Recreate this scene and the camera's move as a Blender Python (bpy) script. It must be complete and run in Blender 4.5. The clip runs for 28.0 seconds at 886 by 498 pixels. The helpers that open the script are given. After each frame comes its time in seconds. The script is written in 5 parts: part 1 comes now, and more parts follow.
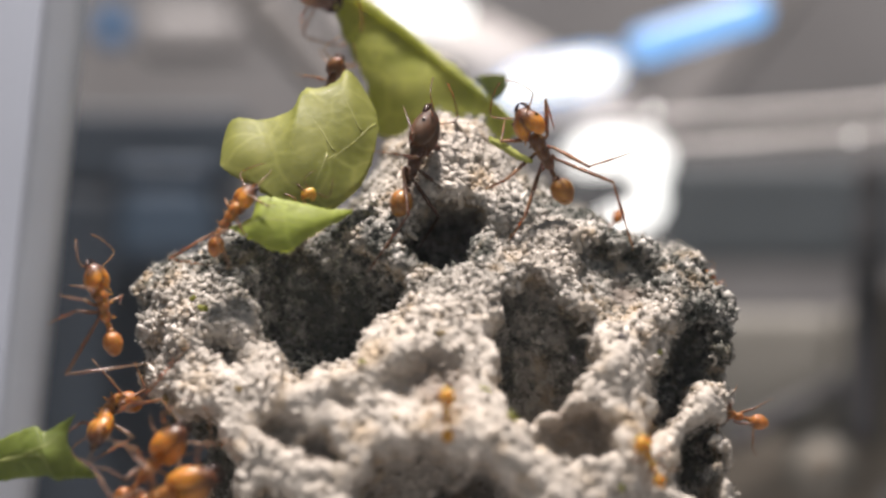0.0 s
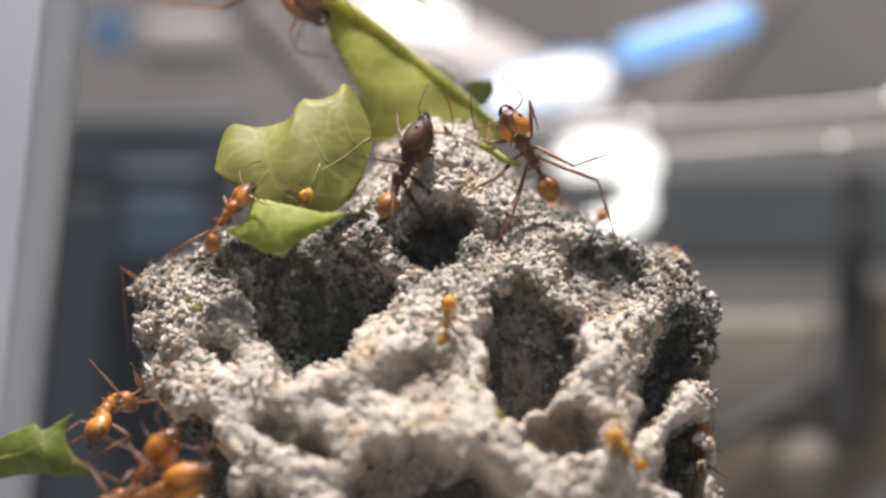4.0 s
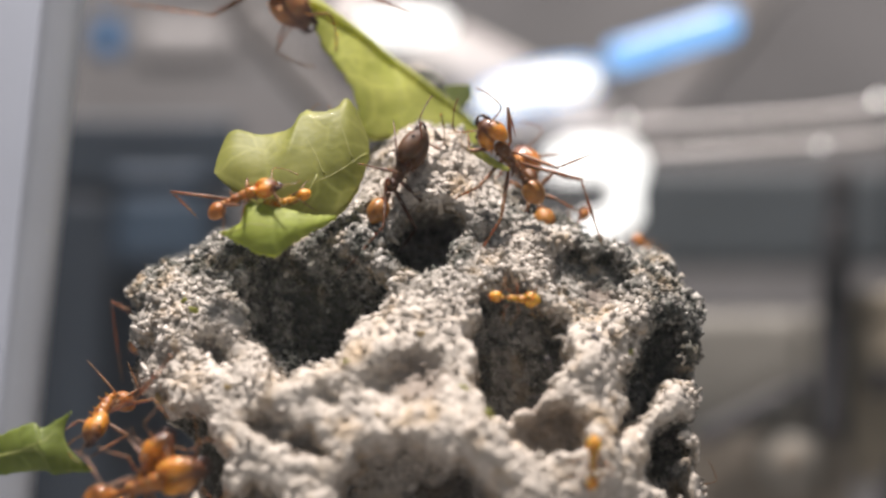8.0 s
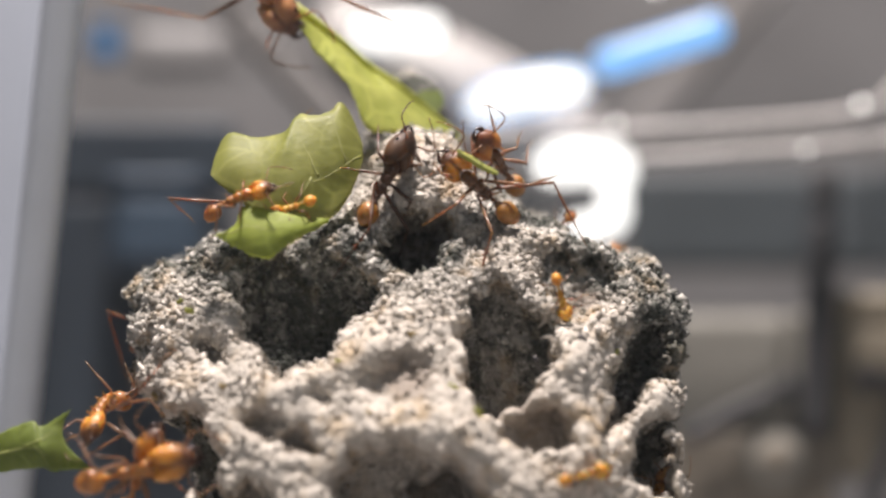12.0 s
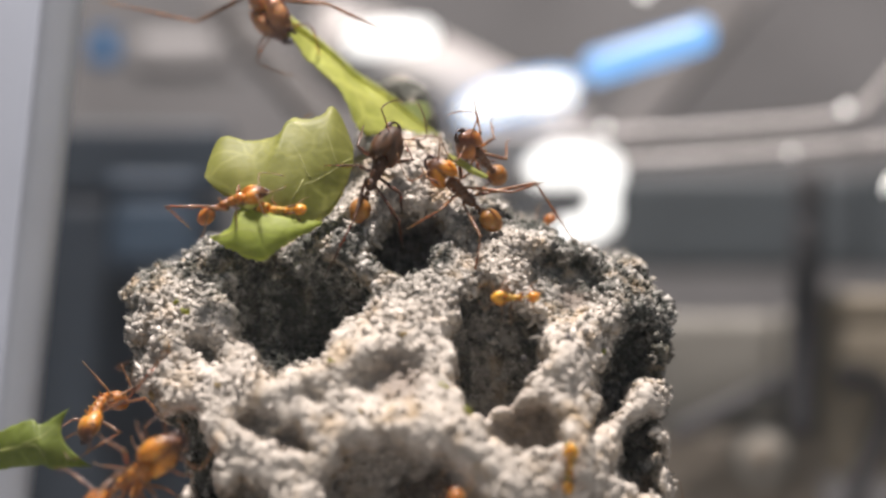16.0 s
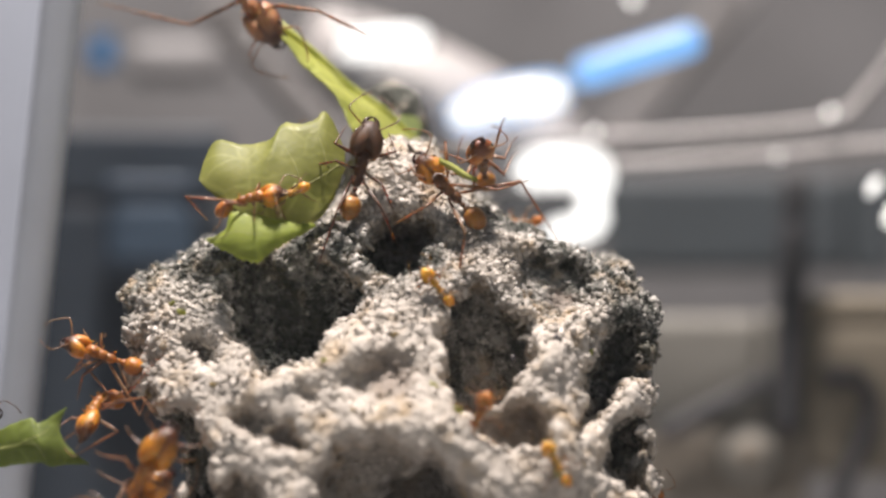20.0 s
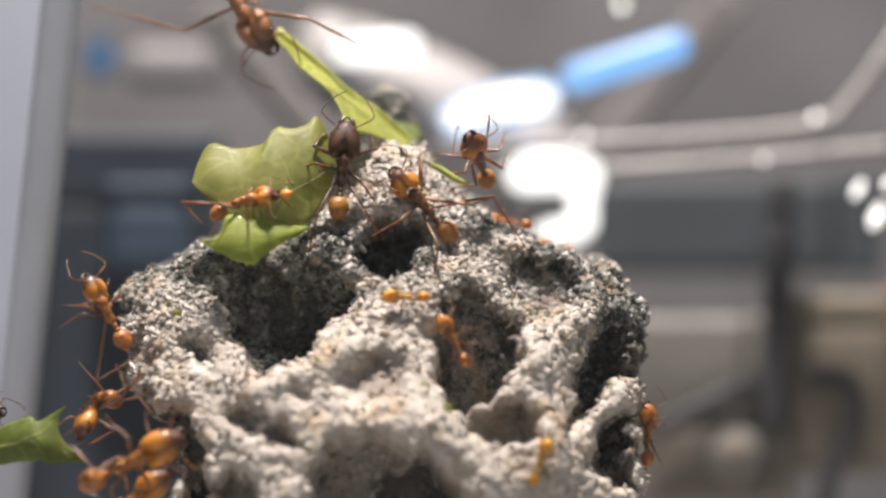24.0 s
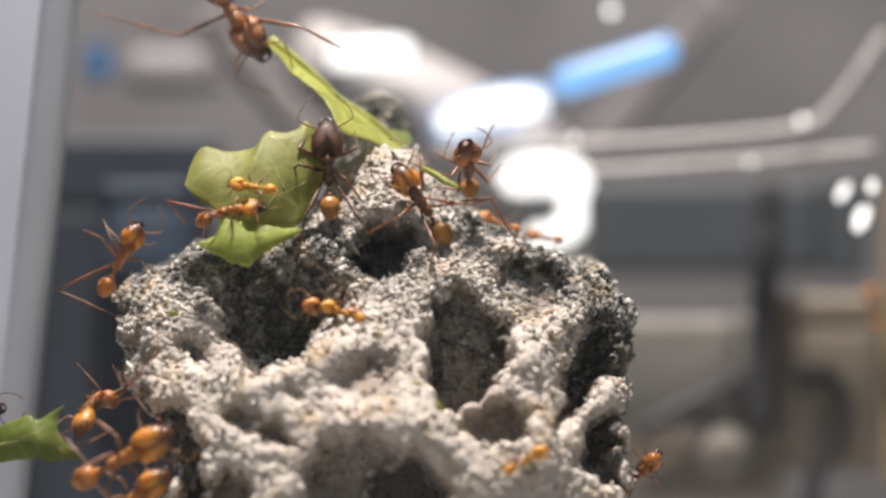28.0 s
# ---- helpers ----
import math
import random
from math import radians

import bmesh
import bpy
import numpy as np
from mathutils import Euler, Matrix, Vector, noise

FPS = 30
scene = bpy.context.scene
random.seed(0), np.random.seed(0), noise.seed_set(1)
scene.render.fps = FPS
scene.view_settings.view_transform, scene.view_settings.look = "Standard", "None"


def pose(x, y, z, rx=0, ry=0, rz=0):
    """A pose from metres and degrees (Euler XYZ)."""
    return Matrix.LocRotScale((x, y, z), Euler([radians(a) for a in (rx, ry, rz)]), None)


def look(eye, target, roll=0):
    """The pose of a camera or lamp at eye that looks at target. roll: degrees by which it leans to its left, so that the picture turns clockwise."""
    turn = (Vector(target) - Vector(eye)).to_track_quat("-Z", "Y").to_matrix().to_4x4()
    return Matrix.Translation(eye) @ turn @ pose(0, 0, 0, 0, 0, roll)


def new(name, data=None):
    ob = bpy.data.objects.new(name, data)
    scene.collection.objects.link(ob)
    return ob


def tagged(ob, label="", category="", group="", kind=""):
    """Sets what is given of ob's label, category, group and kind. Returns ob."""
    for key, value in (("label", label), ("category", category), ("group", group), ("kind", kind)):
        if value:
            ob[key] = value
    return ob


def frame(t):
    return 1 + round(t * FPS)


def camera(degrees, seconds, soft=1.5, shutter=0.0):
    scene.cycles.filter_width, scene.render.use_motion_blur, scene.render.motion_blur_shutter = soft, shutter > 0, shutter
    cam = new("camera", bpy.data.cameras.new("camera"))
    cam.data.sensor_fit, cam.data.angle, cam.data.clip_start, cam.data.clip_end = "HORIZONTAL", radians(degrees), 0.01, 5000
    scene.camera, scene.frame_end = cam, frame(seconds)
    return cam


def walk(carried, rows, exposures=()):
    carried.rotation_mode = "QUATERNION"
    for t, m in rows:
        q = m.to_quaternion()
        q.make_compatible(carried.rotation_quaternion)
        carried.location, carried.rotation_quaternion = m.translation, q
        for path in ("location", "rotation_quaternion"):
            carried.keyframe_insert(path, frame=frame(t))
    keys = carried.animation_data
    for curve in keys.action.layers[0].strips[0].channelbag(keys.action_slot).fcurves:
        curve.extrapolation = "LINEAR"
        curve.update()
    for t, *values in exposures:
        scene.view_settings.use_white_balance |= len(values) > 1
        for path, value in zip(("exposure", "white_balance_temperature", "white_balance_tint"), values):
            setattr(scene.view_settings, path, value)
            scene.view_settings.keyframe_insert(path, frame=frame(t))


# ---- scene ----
MM = 0.001          # the place is worked out in millimetres and stored in metres

# ---------------------------------------------------------------- camera
cam = camera(12.0, 28.0, soft=2.7)
PATH = [(0, 0.000, -238.696, 0.000), (0.1, 0.015, -238.832, 0.003), (0.5, 0.073, -239.374, 0.016), (1, 0.145, -240.052, 0.031), (2, 0.290, -241.408, 0.062), (4, 0.580, -244.120, 0.125), (6, 0.870, -246.831, 0.187), (8, 1.160, -249.543, 0.249), (10, 1.450, -252.254, 0.312), (12, 1.741, -254.966, 0.374), (14, 2.031, -257.678, 0.436), (16, 2.321, -260.389, 0.499), (18, 2.611, -263.101, 0.561), (20, 2.901, -265.812, 0.623), (22, 3.191, -268.524, 0.686), (24, 3.481, -271.235, 0.748), (26, 3.771, -273.947, 0.810), (27, 3.916, -275.303, 0.842), (27.5, 3.989, -275.981, 0.857), (27.9, 4.047, -276.523, 0.870), (28, 4.061, -276.659, 0.873)]
walk(cam, [(t, look((x * MM, y * MM, z * MM), (x * MM, (y + 100) * MM, z * MM))) for t, x, y, z in PATH])
cam.data.dof.use_dof = True
cam.data.dof.aperture_fstop = 13.5

# ---------------------------------------------------------------- light
world = bpy.data.worlds.new("room_light")
scene.world = world
world.use_nodes = True
world.node_tree.nodes["Background"].inputs[0].default_value = (0.82, 0.885, 1.0, 1)
world.node_tree.nodes["Background"].inputs[1].default_value = 0.185


def area(name, eye, target, size, power, colour):
    lamp = bpy.data.lights.new(name, "AREA")
    lamp.shape, lamp.size, lamp.energy, lamp.color = "DISK", size * MM, power, colour
    ob = new(name, lamp)
    ob.matrix_world = look([v * MM for v in eye], [v * MM for v in target])
    return ob


area("desk_lamp_light", (-8, -2, 184), (2, 0, -6), 22, 1.04, (1.0, 0.885, 0.845))
scene.view_settings.exposure = 0.0


# ---------------------------------------------------------------- materials
def mat(name, base, rough=0.5, **kw):
    m = bpy.data.materials.new(name)
    m.use_nodes = True
    b = m.node_tree.nodes["Principled BSDF"]
    b.inputs["Base Color"].default_value = (*base, 1)
    b.inputs["Roughness"].default_value = rough
    for k, v in kw.items():
        b.inputs[k.replace("_", " ")].default_value = v
    return m


def node(m, kind, **kw):
    n = m.node_tree.nodes.new(kind)
    for k, v in kw.items():
        if k in n.inputs:
            n.inputs[k].default_value = v
    return n


def link(m, a, b):
    m.node_tree.links.new(a, b)


def ramp(m, fac, stops):
    r = m.node_tree.nodes.new("ShaderNodeValToRGB")
    e = r.color_ramp.elements
    while len(e) < len(stops):
        e.new(0.5)
    for i, (p, c) in enumerate(stops):
        e[i].position, e[i].color = p, (*c, 1)
    link(m, fac, r.inputs[0])
    return r.outputs[0]


def mixed(m, fac, a, b, kind="MIX"):
    n = m.node_tree.nodes.new("ShaderNodeMix")
    n.data_type, n.blend_type = "RGBA", kind
    for sock, v in ((n.inputs[0], fac), (n.inputs[6], a), (n.inputs[7], b)):
        if hasattr(v, "links"):
            link(m, v, sock)
        else:
            sock.default_value = v if not isinstance(v, tuple) else (*v, 1)
    return n.outputs[2]


def coords(m):
    return m.node_tree.nodes.new("ShaderNodeTexCoord").outputs["Object"]


def noisy(m, size, detail=4.0, rough=0.6):
    """Noise whose features are about size millimetres across."""
    n = node(m, "ShaderNodeTexNoise", Scale=1000.0 / size, Detail=detail, Roughness=rough)
    link(m, coords(m), n.inputs["Vector"])
    return n.outputs["Fac"]


def bump(m, height, strength, distance):
    b = node(m, "ShaderNodeBump", Strength=strength, Distance=distance * MM)
    link(m, height, b.inputs["Height"])
    link(m, b.outputs[0], m.node_tree.nodes["Principled BSDF"].inputs["Normal"])


def bsdf(m):
    return m.node_tree.nodes["Principled BSDF"]


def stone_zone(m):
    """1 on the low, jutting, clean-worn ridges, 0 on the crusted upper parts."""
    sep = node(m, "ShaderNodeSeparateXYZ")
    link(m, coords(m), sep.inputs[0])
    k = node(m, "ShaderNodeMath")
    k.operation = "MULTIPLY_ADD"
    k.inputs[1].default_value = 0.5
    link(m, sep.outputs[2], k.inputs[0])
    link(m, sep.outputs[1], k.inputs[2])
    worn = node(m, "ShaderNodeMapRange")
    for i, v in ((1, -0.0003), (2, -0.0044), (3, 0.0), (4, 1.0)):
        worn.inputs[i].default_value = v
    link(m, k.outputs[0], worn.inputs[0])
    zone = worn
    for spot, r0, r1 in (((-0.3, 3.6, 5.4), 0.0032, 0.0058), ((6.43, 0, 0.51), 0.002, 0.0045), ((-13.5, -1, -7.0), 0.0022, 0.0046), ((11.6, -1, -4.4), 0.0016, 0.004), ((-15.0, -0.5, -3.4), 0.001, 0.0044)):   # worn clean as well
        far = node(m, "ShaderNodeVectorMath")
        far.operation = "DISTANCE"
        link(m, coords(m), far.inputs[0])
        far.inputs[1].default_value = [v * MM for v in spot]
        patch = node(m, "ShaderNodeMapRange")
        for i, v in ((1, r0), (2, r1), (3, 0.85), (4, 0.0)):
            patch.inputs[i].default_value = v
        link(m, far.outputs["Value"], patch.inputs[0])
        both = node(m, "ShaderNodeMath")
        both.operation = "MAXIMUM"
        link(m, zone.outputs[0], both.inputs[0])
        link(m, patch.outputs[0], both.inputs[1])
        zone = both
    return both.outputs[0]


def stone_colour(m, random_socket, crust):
    """Cream worn ridges; above them a grey and soot-dark crust, with ochre patches and a thin green film. Brown and
    dark spots also paint shade into hollows and holes.
    """
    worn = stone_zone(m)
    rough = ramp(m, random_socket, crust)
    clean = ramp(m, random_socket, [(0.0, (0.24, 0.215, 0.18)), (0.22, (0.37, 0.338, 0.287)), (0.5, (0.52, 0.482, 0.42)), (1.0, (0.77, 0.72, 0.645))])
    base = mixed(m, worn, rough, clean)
    ochre = ramp(m, noisy(m, 2.6, 4), [(0.52, (0, 0, 0)), (0.72, (0.85, 0.85, 0.85))])
    c = mixed(m, ochre, base, (0.48, 0.36, 0.215))
    for spot, size in (((7.4, -3.2, -10.2), 3.3), ((10.6, 2.5, -2.9), 1.7), ((-0.4, -5.0, -7.2), 2.4), ((-9.0, -5.5, -9.9), 1.3), ((-6.9, -6.0, -11.1), 1.3)):   # brown stains in hollows, which also paint in the hollows' soft shade
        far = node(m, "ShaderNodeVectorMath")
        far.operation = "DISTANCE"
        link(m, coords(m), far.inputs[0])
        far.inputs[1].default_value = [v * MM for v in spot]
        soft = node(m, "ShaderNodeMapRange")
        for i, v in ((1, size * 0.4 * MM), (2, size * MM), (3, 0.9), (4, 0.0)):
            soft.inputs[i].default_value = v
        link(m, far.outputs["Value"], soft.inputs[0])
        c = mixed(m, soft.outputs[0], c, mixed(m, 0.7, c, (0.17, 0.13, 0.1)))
    dark_sum = node(m, "ShaderNodeMath")
    link(m, noisy(m, 1.6, 6, 0.75), dark_sum.inputs[0])
    less = node(m, "ShaderNodeMapRange")
    for i, v in ((1, 0.0), (2, 1.0), (3, 0.09), (4, -0.12)):
        less.inputs[i].default_value = v
    link(m, worn, less.inputs[0])
    link(m, less.outputs[0], dark_sum.inputs[1])
    # green film spots; those in holes and the left undercut also paint shade
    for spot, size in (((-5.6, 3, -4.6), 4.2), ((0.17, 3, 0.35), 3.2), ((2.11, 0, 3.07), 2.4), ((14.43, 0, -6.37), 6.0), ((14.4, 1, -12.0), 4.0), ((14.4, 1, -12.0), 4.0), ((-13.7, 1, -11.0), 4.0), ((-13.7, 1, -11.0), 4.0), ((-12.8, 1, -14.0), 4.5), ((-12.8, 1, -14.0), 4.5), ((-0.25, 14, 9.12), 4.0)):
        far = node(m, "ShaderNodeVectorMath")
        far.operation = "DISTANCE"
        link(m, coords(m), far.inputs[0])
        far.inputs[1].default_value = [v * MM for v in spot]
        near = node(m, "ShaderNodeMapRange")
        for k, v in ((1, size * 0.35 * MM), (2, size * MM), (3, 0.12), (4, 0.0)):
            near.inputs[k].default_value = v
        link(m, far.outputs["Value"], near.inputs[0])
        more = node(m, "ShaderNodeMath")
        link(m, dark_sum.outputs[0], more.inputs[0])
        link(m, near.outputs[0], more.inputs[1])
        dark_sum = more
    film_shade = ramp(m, dark_sum.outputs[0], [(0.54, (0, 0, 0)), (0.66, (0.85, 0.85, 0.85))])
    return mixed(m, film_shade, c, mixed(m, 0.5, (0.03, 0.042, 0.03), c, "MULTIPLY"))


M_STONE = mat("porous_stone", (0.5, 0.5, 0.48), 0.93)
_v = node(M_STONE, "ShaderNodeTexVoronoi", Scale=1000.0 / 0.42)
link(M_STONE, coords(M_STONE), _v.inputs["Vector"])
_c = node(M_STONE, "ShaderNodeSeparateColor")
link(M_STONE, _v.outputs["Color"], _c.inputs[0])
_m = node(M_STONE, "ShaderNodeMath")
_m.operation = "MULTIPLY_ADD"
_m.inputs[1].default_value = 0.42
link(M_STONE, _c.outputs[0], _m.inputs[0])
_k = node(M_STONE, "ShaderNodeMath")
_k.operation = "MULTIPLY"
_k.inputs[1].default_value = 0.55
link(M_STONE, noisy(M_STONE, 0.3, 5, 0.7), _k.inputs[0])
link(M_STONE, _k.outputs[0], _m.inputs[2])
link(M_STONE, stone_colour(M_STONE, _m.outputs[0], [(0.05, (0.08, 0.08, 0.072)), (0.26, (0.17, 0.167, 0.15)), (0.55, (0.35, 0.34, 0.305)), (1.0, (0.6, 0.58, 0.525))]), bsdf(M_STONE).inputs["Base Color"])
bump(M_STONE, noisy(M_STONE, 0.12, 5, 0.7), 0.8, 0.06)

M_GRAIN = mat("stone_grain", (0.6, 0.6, 0.56), 0.9)
_g = node(M_GRAIN, "ShaderNodeNewGeometry")
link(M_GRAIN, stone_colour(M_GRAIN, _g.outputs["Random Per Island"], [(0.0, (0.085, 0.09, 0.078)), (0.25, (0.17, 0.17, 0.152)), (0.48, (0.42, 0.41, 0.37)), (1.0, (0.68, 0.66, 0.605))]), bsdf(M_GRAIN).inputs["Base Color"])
bump(M_GRAIN, noisy(M_GRAIN, 0.12, 4, 0.7), 0.7, 0.05)


def ant_material(name, dark, light, sub=0.45, head=None, coat=0.25, rough=0.4):
    """Glossy amber chitin; head: the colour of the darker face and of the seam between the lobes."""
    m = mat(name, light, rough, Coat_Weight=coat, Coat_Roughness=0.15, Subsurface_Weight=sub, Subsurface_Scale=0.0009)
    bsdf(m).inputs["Subsurface Radius"].default_value = (1.0, 0.4, 0.1)
    c = ramp(m, noisy(m, 0.9, 6, 0.7), [(0.36, dark), (0.64, light)])
    if head:
        sep = node(m, "ShaderNodeSeparateXYZ")
        link(m, m.node_tree.nodes.new("ShaderNodeTexCoord").outputs["Generated"], sep.inputs[0])
        c = mixed(m, ramp(m, sep.outputs[0], [(0.5, (0, 0, 0)), (0.8, (0.95, 0.95, 0.95))]), c, head)
        c = mixed(m, ramp(m, sep.outputs[1], [(0.4, (0, 0, 0)), (0.5, (0.8, 0.8, 0.8)), (0.6, (0, 0, 0))]), c, head)
    link(m, c, bsdf(m).inputs["Base Color"])
    spread = ramp(m, noisy(m, 0.3, 4), [(0.3, (rough - 0.18,) * 3), (0.7, (rough + 0.12,) * 3)])
    link(m, spread, bsdf(m).inputs["Roughness"])
    bump(m, noisy(m, 0.14, 5, 0.75), 0.75, 0.05)
    return m


M_AMBER = ant_material("amber_chitin", (0.2, 0.068, 0.01), (0.54, 0.215, 0.03))
M_BROWN = ant_material("brown_chitin", (0.042, 0.018, 0.008), (0.115, 0.047, 0.017), 0.22, None, 0.08, 0.48)
M_RUST = ant_material("rust_chitin", (0.08, 0.032, 0.01), (0.19, 0.08, 0.021), 0.25)
M_GASTER = ant_material("gaster_chitin", (0.19, 0.08, 0.014), (0.4, 0.18, 0.028), 0.35)
M_HONEY = ant_material("honey_chitin", (0.48, 0.21, 0.015), (0.78, 0.43, 0.045))
M_HEAD = ant_material("amber_head", (0.42, 0.15, 0.013), (0.68, 0.3, 0.028), 0.45, (0.07, 0.022, 0.008))
M_HEAD_DARK = ant_material("brown_head", (0.052, 0.023, 0.008), (0.11, 0.047, 0.014), 0.3, (0.045, 0.02, 0.008), 0.04, 0.58)
M_HEAD_RED = ant_material("red_head", (0.32, 0.1, 0.016), (0.54, 0.22, 0.035), 0.4, (0.13, 0.04, 0.012))
M_HEAD_PALE = ant_material("pale_brown_head", (0.34, 0.15, 0.06), (0.5, 0.26, 0.12), 0.4, (0.09, 0.04, 0.03))
M_BODY_PALE = ant_material("pale_brown_chitin", (0.3, 0.13, 0.05), (0.46, 0.23, 0.1), 0.4)
M_LEG = ant_material("leg_chitin", (0.09, 0.042, 0.017), (0.23, 0.115, 0.045), 0.25)
M_LEG_DARK = ant_material("dark_leg_chitin", (0.04, 0.018, 0.009), (0.11, 0.048, 0.02), 0.25)
M_JAW = mat("jaw_chitin", (0.03, 0.01, 0.006), 0.3)
M_EYE = mat("eye_black", (0.012, 0.009, 0.008), 0.15)


def leaf_material(name, dark, light):
    m = mat(name, light, 0.52, Coat_Weight=0.06)
    c = ramp(m, noisy(m, 1.8, 5), [(0.35, dark), (0.68, light)])
    net = node(m, "ShaderNodeTexVoronoi", Scale=1000.0 / 2.3)
    net.feature = "DISTANCE_TO_EDGE"
    bend = node(m, "ShaderNodeTexNoise", Scale=1000.0 / 2.0)
    link(m, coords(m), bend.inputs["Vector"])
    off = node(m, "ShaderNodeVectorMath")
    off.operation = "MULTIPLY_ADD"
    off.inputs[1].default_value = (0.0012,) * 3
    link(m, bend.outputs["Color"], off.inputs[0])
    link(m, coords(m), off.inputs[2])
    link(m, off.outputs[0], net.inputs["Vector"])
    lines = ramp(m, net.outputs["Distance"], [(0.0, (0.26, 0.26, 0.26)), (0.08, (0, 0, 0))])
    c = mixed(m, lines, c, tuple(min(1, 1.5 * v + 0.06) for v in light))
    blotch = ramp(m, noisy(m, 4.0, 3), [(0.4, (0, 0, 0)), (0.7, (0.35, 0.35, 0.35))])
    c = mixed(m, blotch, c, tuple(0.62 * v for v in dark))
    link(m, c, bsdf(m).inputs["Base Color"])
    bump(m, noisy(m, 0.5, 5), 0.6, 0.08)
    t = node(m, "ShaderNodeBsdfTranslucent")
    link(m, mixed(m, 1.0, c, (1.4, 1.3, 0.6), "MULTIPLY"), t.inputs["Color"])
    mx = node(m, "ShaderNodeMixShader")
    mx.inputs[0].default_value = 0.5
    link(m, bsdf(m).outputs[0], mx.inputs[1])
    link(m, t.outputs[0], mx.inputs[2])
    link(m, mx.outputs[0], m.node_tree.nodes["Material Output"].inputs[0])
    return m


M_LEAF_DULL = leaf_material("dull_leaf_green", (0.28, 0.31, 0.072), (0.41, 0.43, 0.135))
M_LEAF = leaf_material("leaf_green", (0.38, 0.43, 0.095), (0.54, 0.575, 0.175))
M_LEAF_FRESH = leaf_material("fresh_leaf_green", (0.17, 0.235, 0.03), (0.28, 0.355, 0.075))
M_LEAF_FOLD = leaf_material("fold_leaf_green", (0.32, 0.4, 0.06), (0.46, 0.54, 0.11))
M_LEAF_TIP = leaf_material("leaf_tip_green", (0.2, 0.26, 0.09), (0.3, 0.36, 0.14))
M_VEIN = leaf_material("leaf_vein", (0.4, 0.45, 0.13), (0.52, 0.56, 0.22))
M_VEIN_DULL = leaf_material("dull_leaf_vein", (0.42, 0.45, 0.16), (0.54, 0.56, 0.24))


def glow(name, colour, strength):
    m = mat(name, (0.05, 0.05, 0.05), 0.3)
    bsdf(m).inputs["Emission Color"].default_value = (*colour, 1)
    bsdf(m).inputs["Emission Strength"].default_value = strength
    return m


M_WHITE_GLOW = glow("white_light", (1.0, 0.98, 0.95), 1.8)
M_BLUE_GLOW = glow("blue_light", (0.22, 0.52, 1.0), 1.15)


def plastic(name, base, rough, size, amount):
    m = mat(name, base, rough)
    d = tuple(v * (1 - amount) for v in base)
    link(m, ramp(m, noisy(m, size, 4), [(0.3, d), (0.7, base)]), bsdf(m).inputs["Base Color"])
    bump(m, noisy(m, size * 0.1, 3), 0.15, 0.1)
    return m


M_FRAME = plastic("milky_plastic", (0.52, 0.56, 0.61), 0.35, 20, 0.2)
M_WHITE = plastic("white_plastic", (0.42, 0.41, 0.4), 0.4, 25, 0.12)
M_GREY = plastic("grey_plastic", (0.3, 0.3, 0.3), 0.5, 18, 0.35)
M_SLATE = plastic("slate_plastic", (0.036, 0.05, 0.066), 0.5, 14, 0.4)
M_TEAL = plastic("teal_plastic", (0.048, 0.078, 0.115), 0.5, 14, 0.4)
M_TAUPE = plastic("taupe_card", (0.27, 0.24, 0.18), 0.7, 12, 0.35)
M_OCHRE = plastic("ochre_card", (0.3, 0.245, 0.14), 0.7, 8, 0.3)
M_WALL = plastic("room_wall", (0.186, 0.189, 0.192), 0.8, 24, 0.5)
M_PALE = plastic("pale_plastic", (0.47, 0.52, 0.6), 0.5, 30, 0.2)
M_BLUE = plastic("blue_plastic", (0.06, 0.2, 0.42), 0.4, 14, 0.3)
M_GREY_LIGHT = plastic("light_grey_plastic", (0.26, 0.26, 0.26), 0.5, 14, 0.2)
M_TEAL_GREY = plastic("teal_grey_plastic", (0.068, 0.082, 0.09), 0.5, 10, 0.3)
M_STRUT = plastic("strut_plastic", (0.23, 0.225, 0.22), 0.5, 10, 0.3)
M_GREY_BOX = plastic("grey_card", (0.26, 0.255, 0.225), 0.7, 7, 0.35)
M_BROWN_BOX = plastic("brown_card", (0.23, 0.205, 0.165), 0.7, 7, 0.35)
M_SLATE2 = plastic("blue_grey_plastic", (0.058, 0.06, 0.064), 0.5, 14, 0.4)
M_HOSE = plastic("hose_rubber", (0.04, 0.042, 0.046), 0.7, 10, 0.3)
M_TABLE = plastic("table_top", (0.2, 0.19, 0.18), 0.5, 30, 0.3)


# ---------------------------------------------------------------- building helpers
def part(name, bm, material, parent=None, label="", smooth=True):
    """Links a bmesh, drawn in millimetres, as one mesh object."""
    bmesh.ops.scale(bm, vec=(MM, MM, MM), verts=bm.verts)
    me = bpy.data.meshes.new(name)
    bm.normal_update()
    bm.to_mesh(me)
    bm.free()
    if smooth:
        me.polygons.foreach_set("use_smooth", [True] * len(me.polygons))
    me.materials.append(material)
    ob = new(name, me)
    ob.parent = parent
    if label:
        ob["label"] = label
    return ob


def thing(name, label, category, group="", kind="", at=(0, 0, 0)):
    ob = new(name)
    ob.empty_display_size = 0.002
    ob.location = [v * MM for v in at]
    return tagged(ob, label, category, group, kind)


def add_ball(bm, c, r, shape=None, u=16, v=10):
    """A ball with three radii, reshaped by a function of its unit-ball point."""
    made = bmesh.ops.create_uvsphere(bm, u_segments=u, v_segments=v, radius=1.0)["verts"]
    for w in made:
        p = w.co.copy()
        if shape:
            p = shape(p)
        w.co = Vector((c[0] + p.x * r[0], c[1] + p.y * r[1], c[2] + p.z * r[2]))
    return made


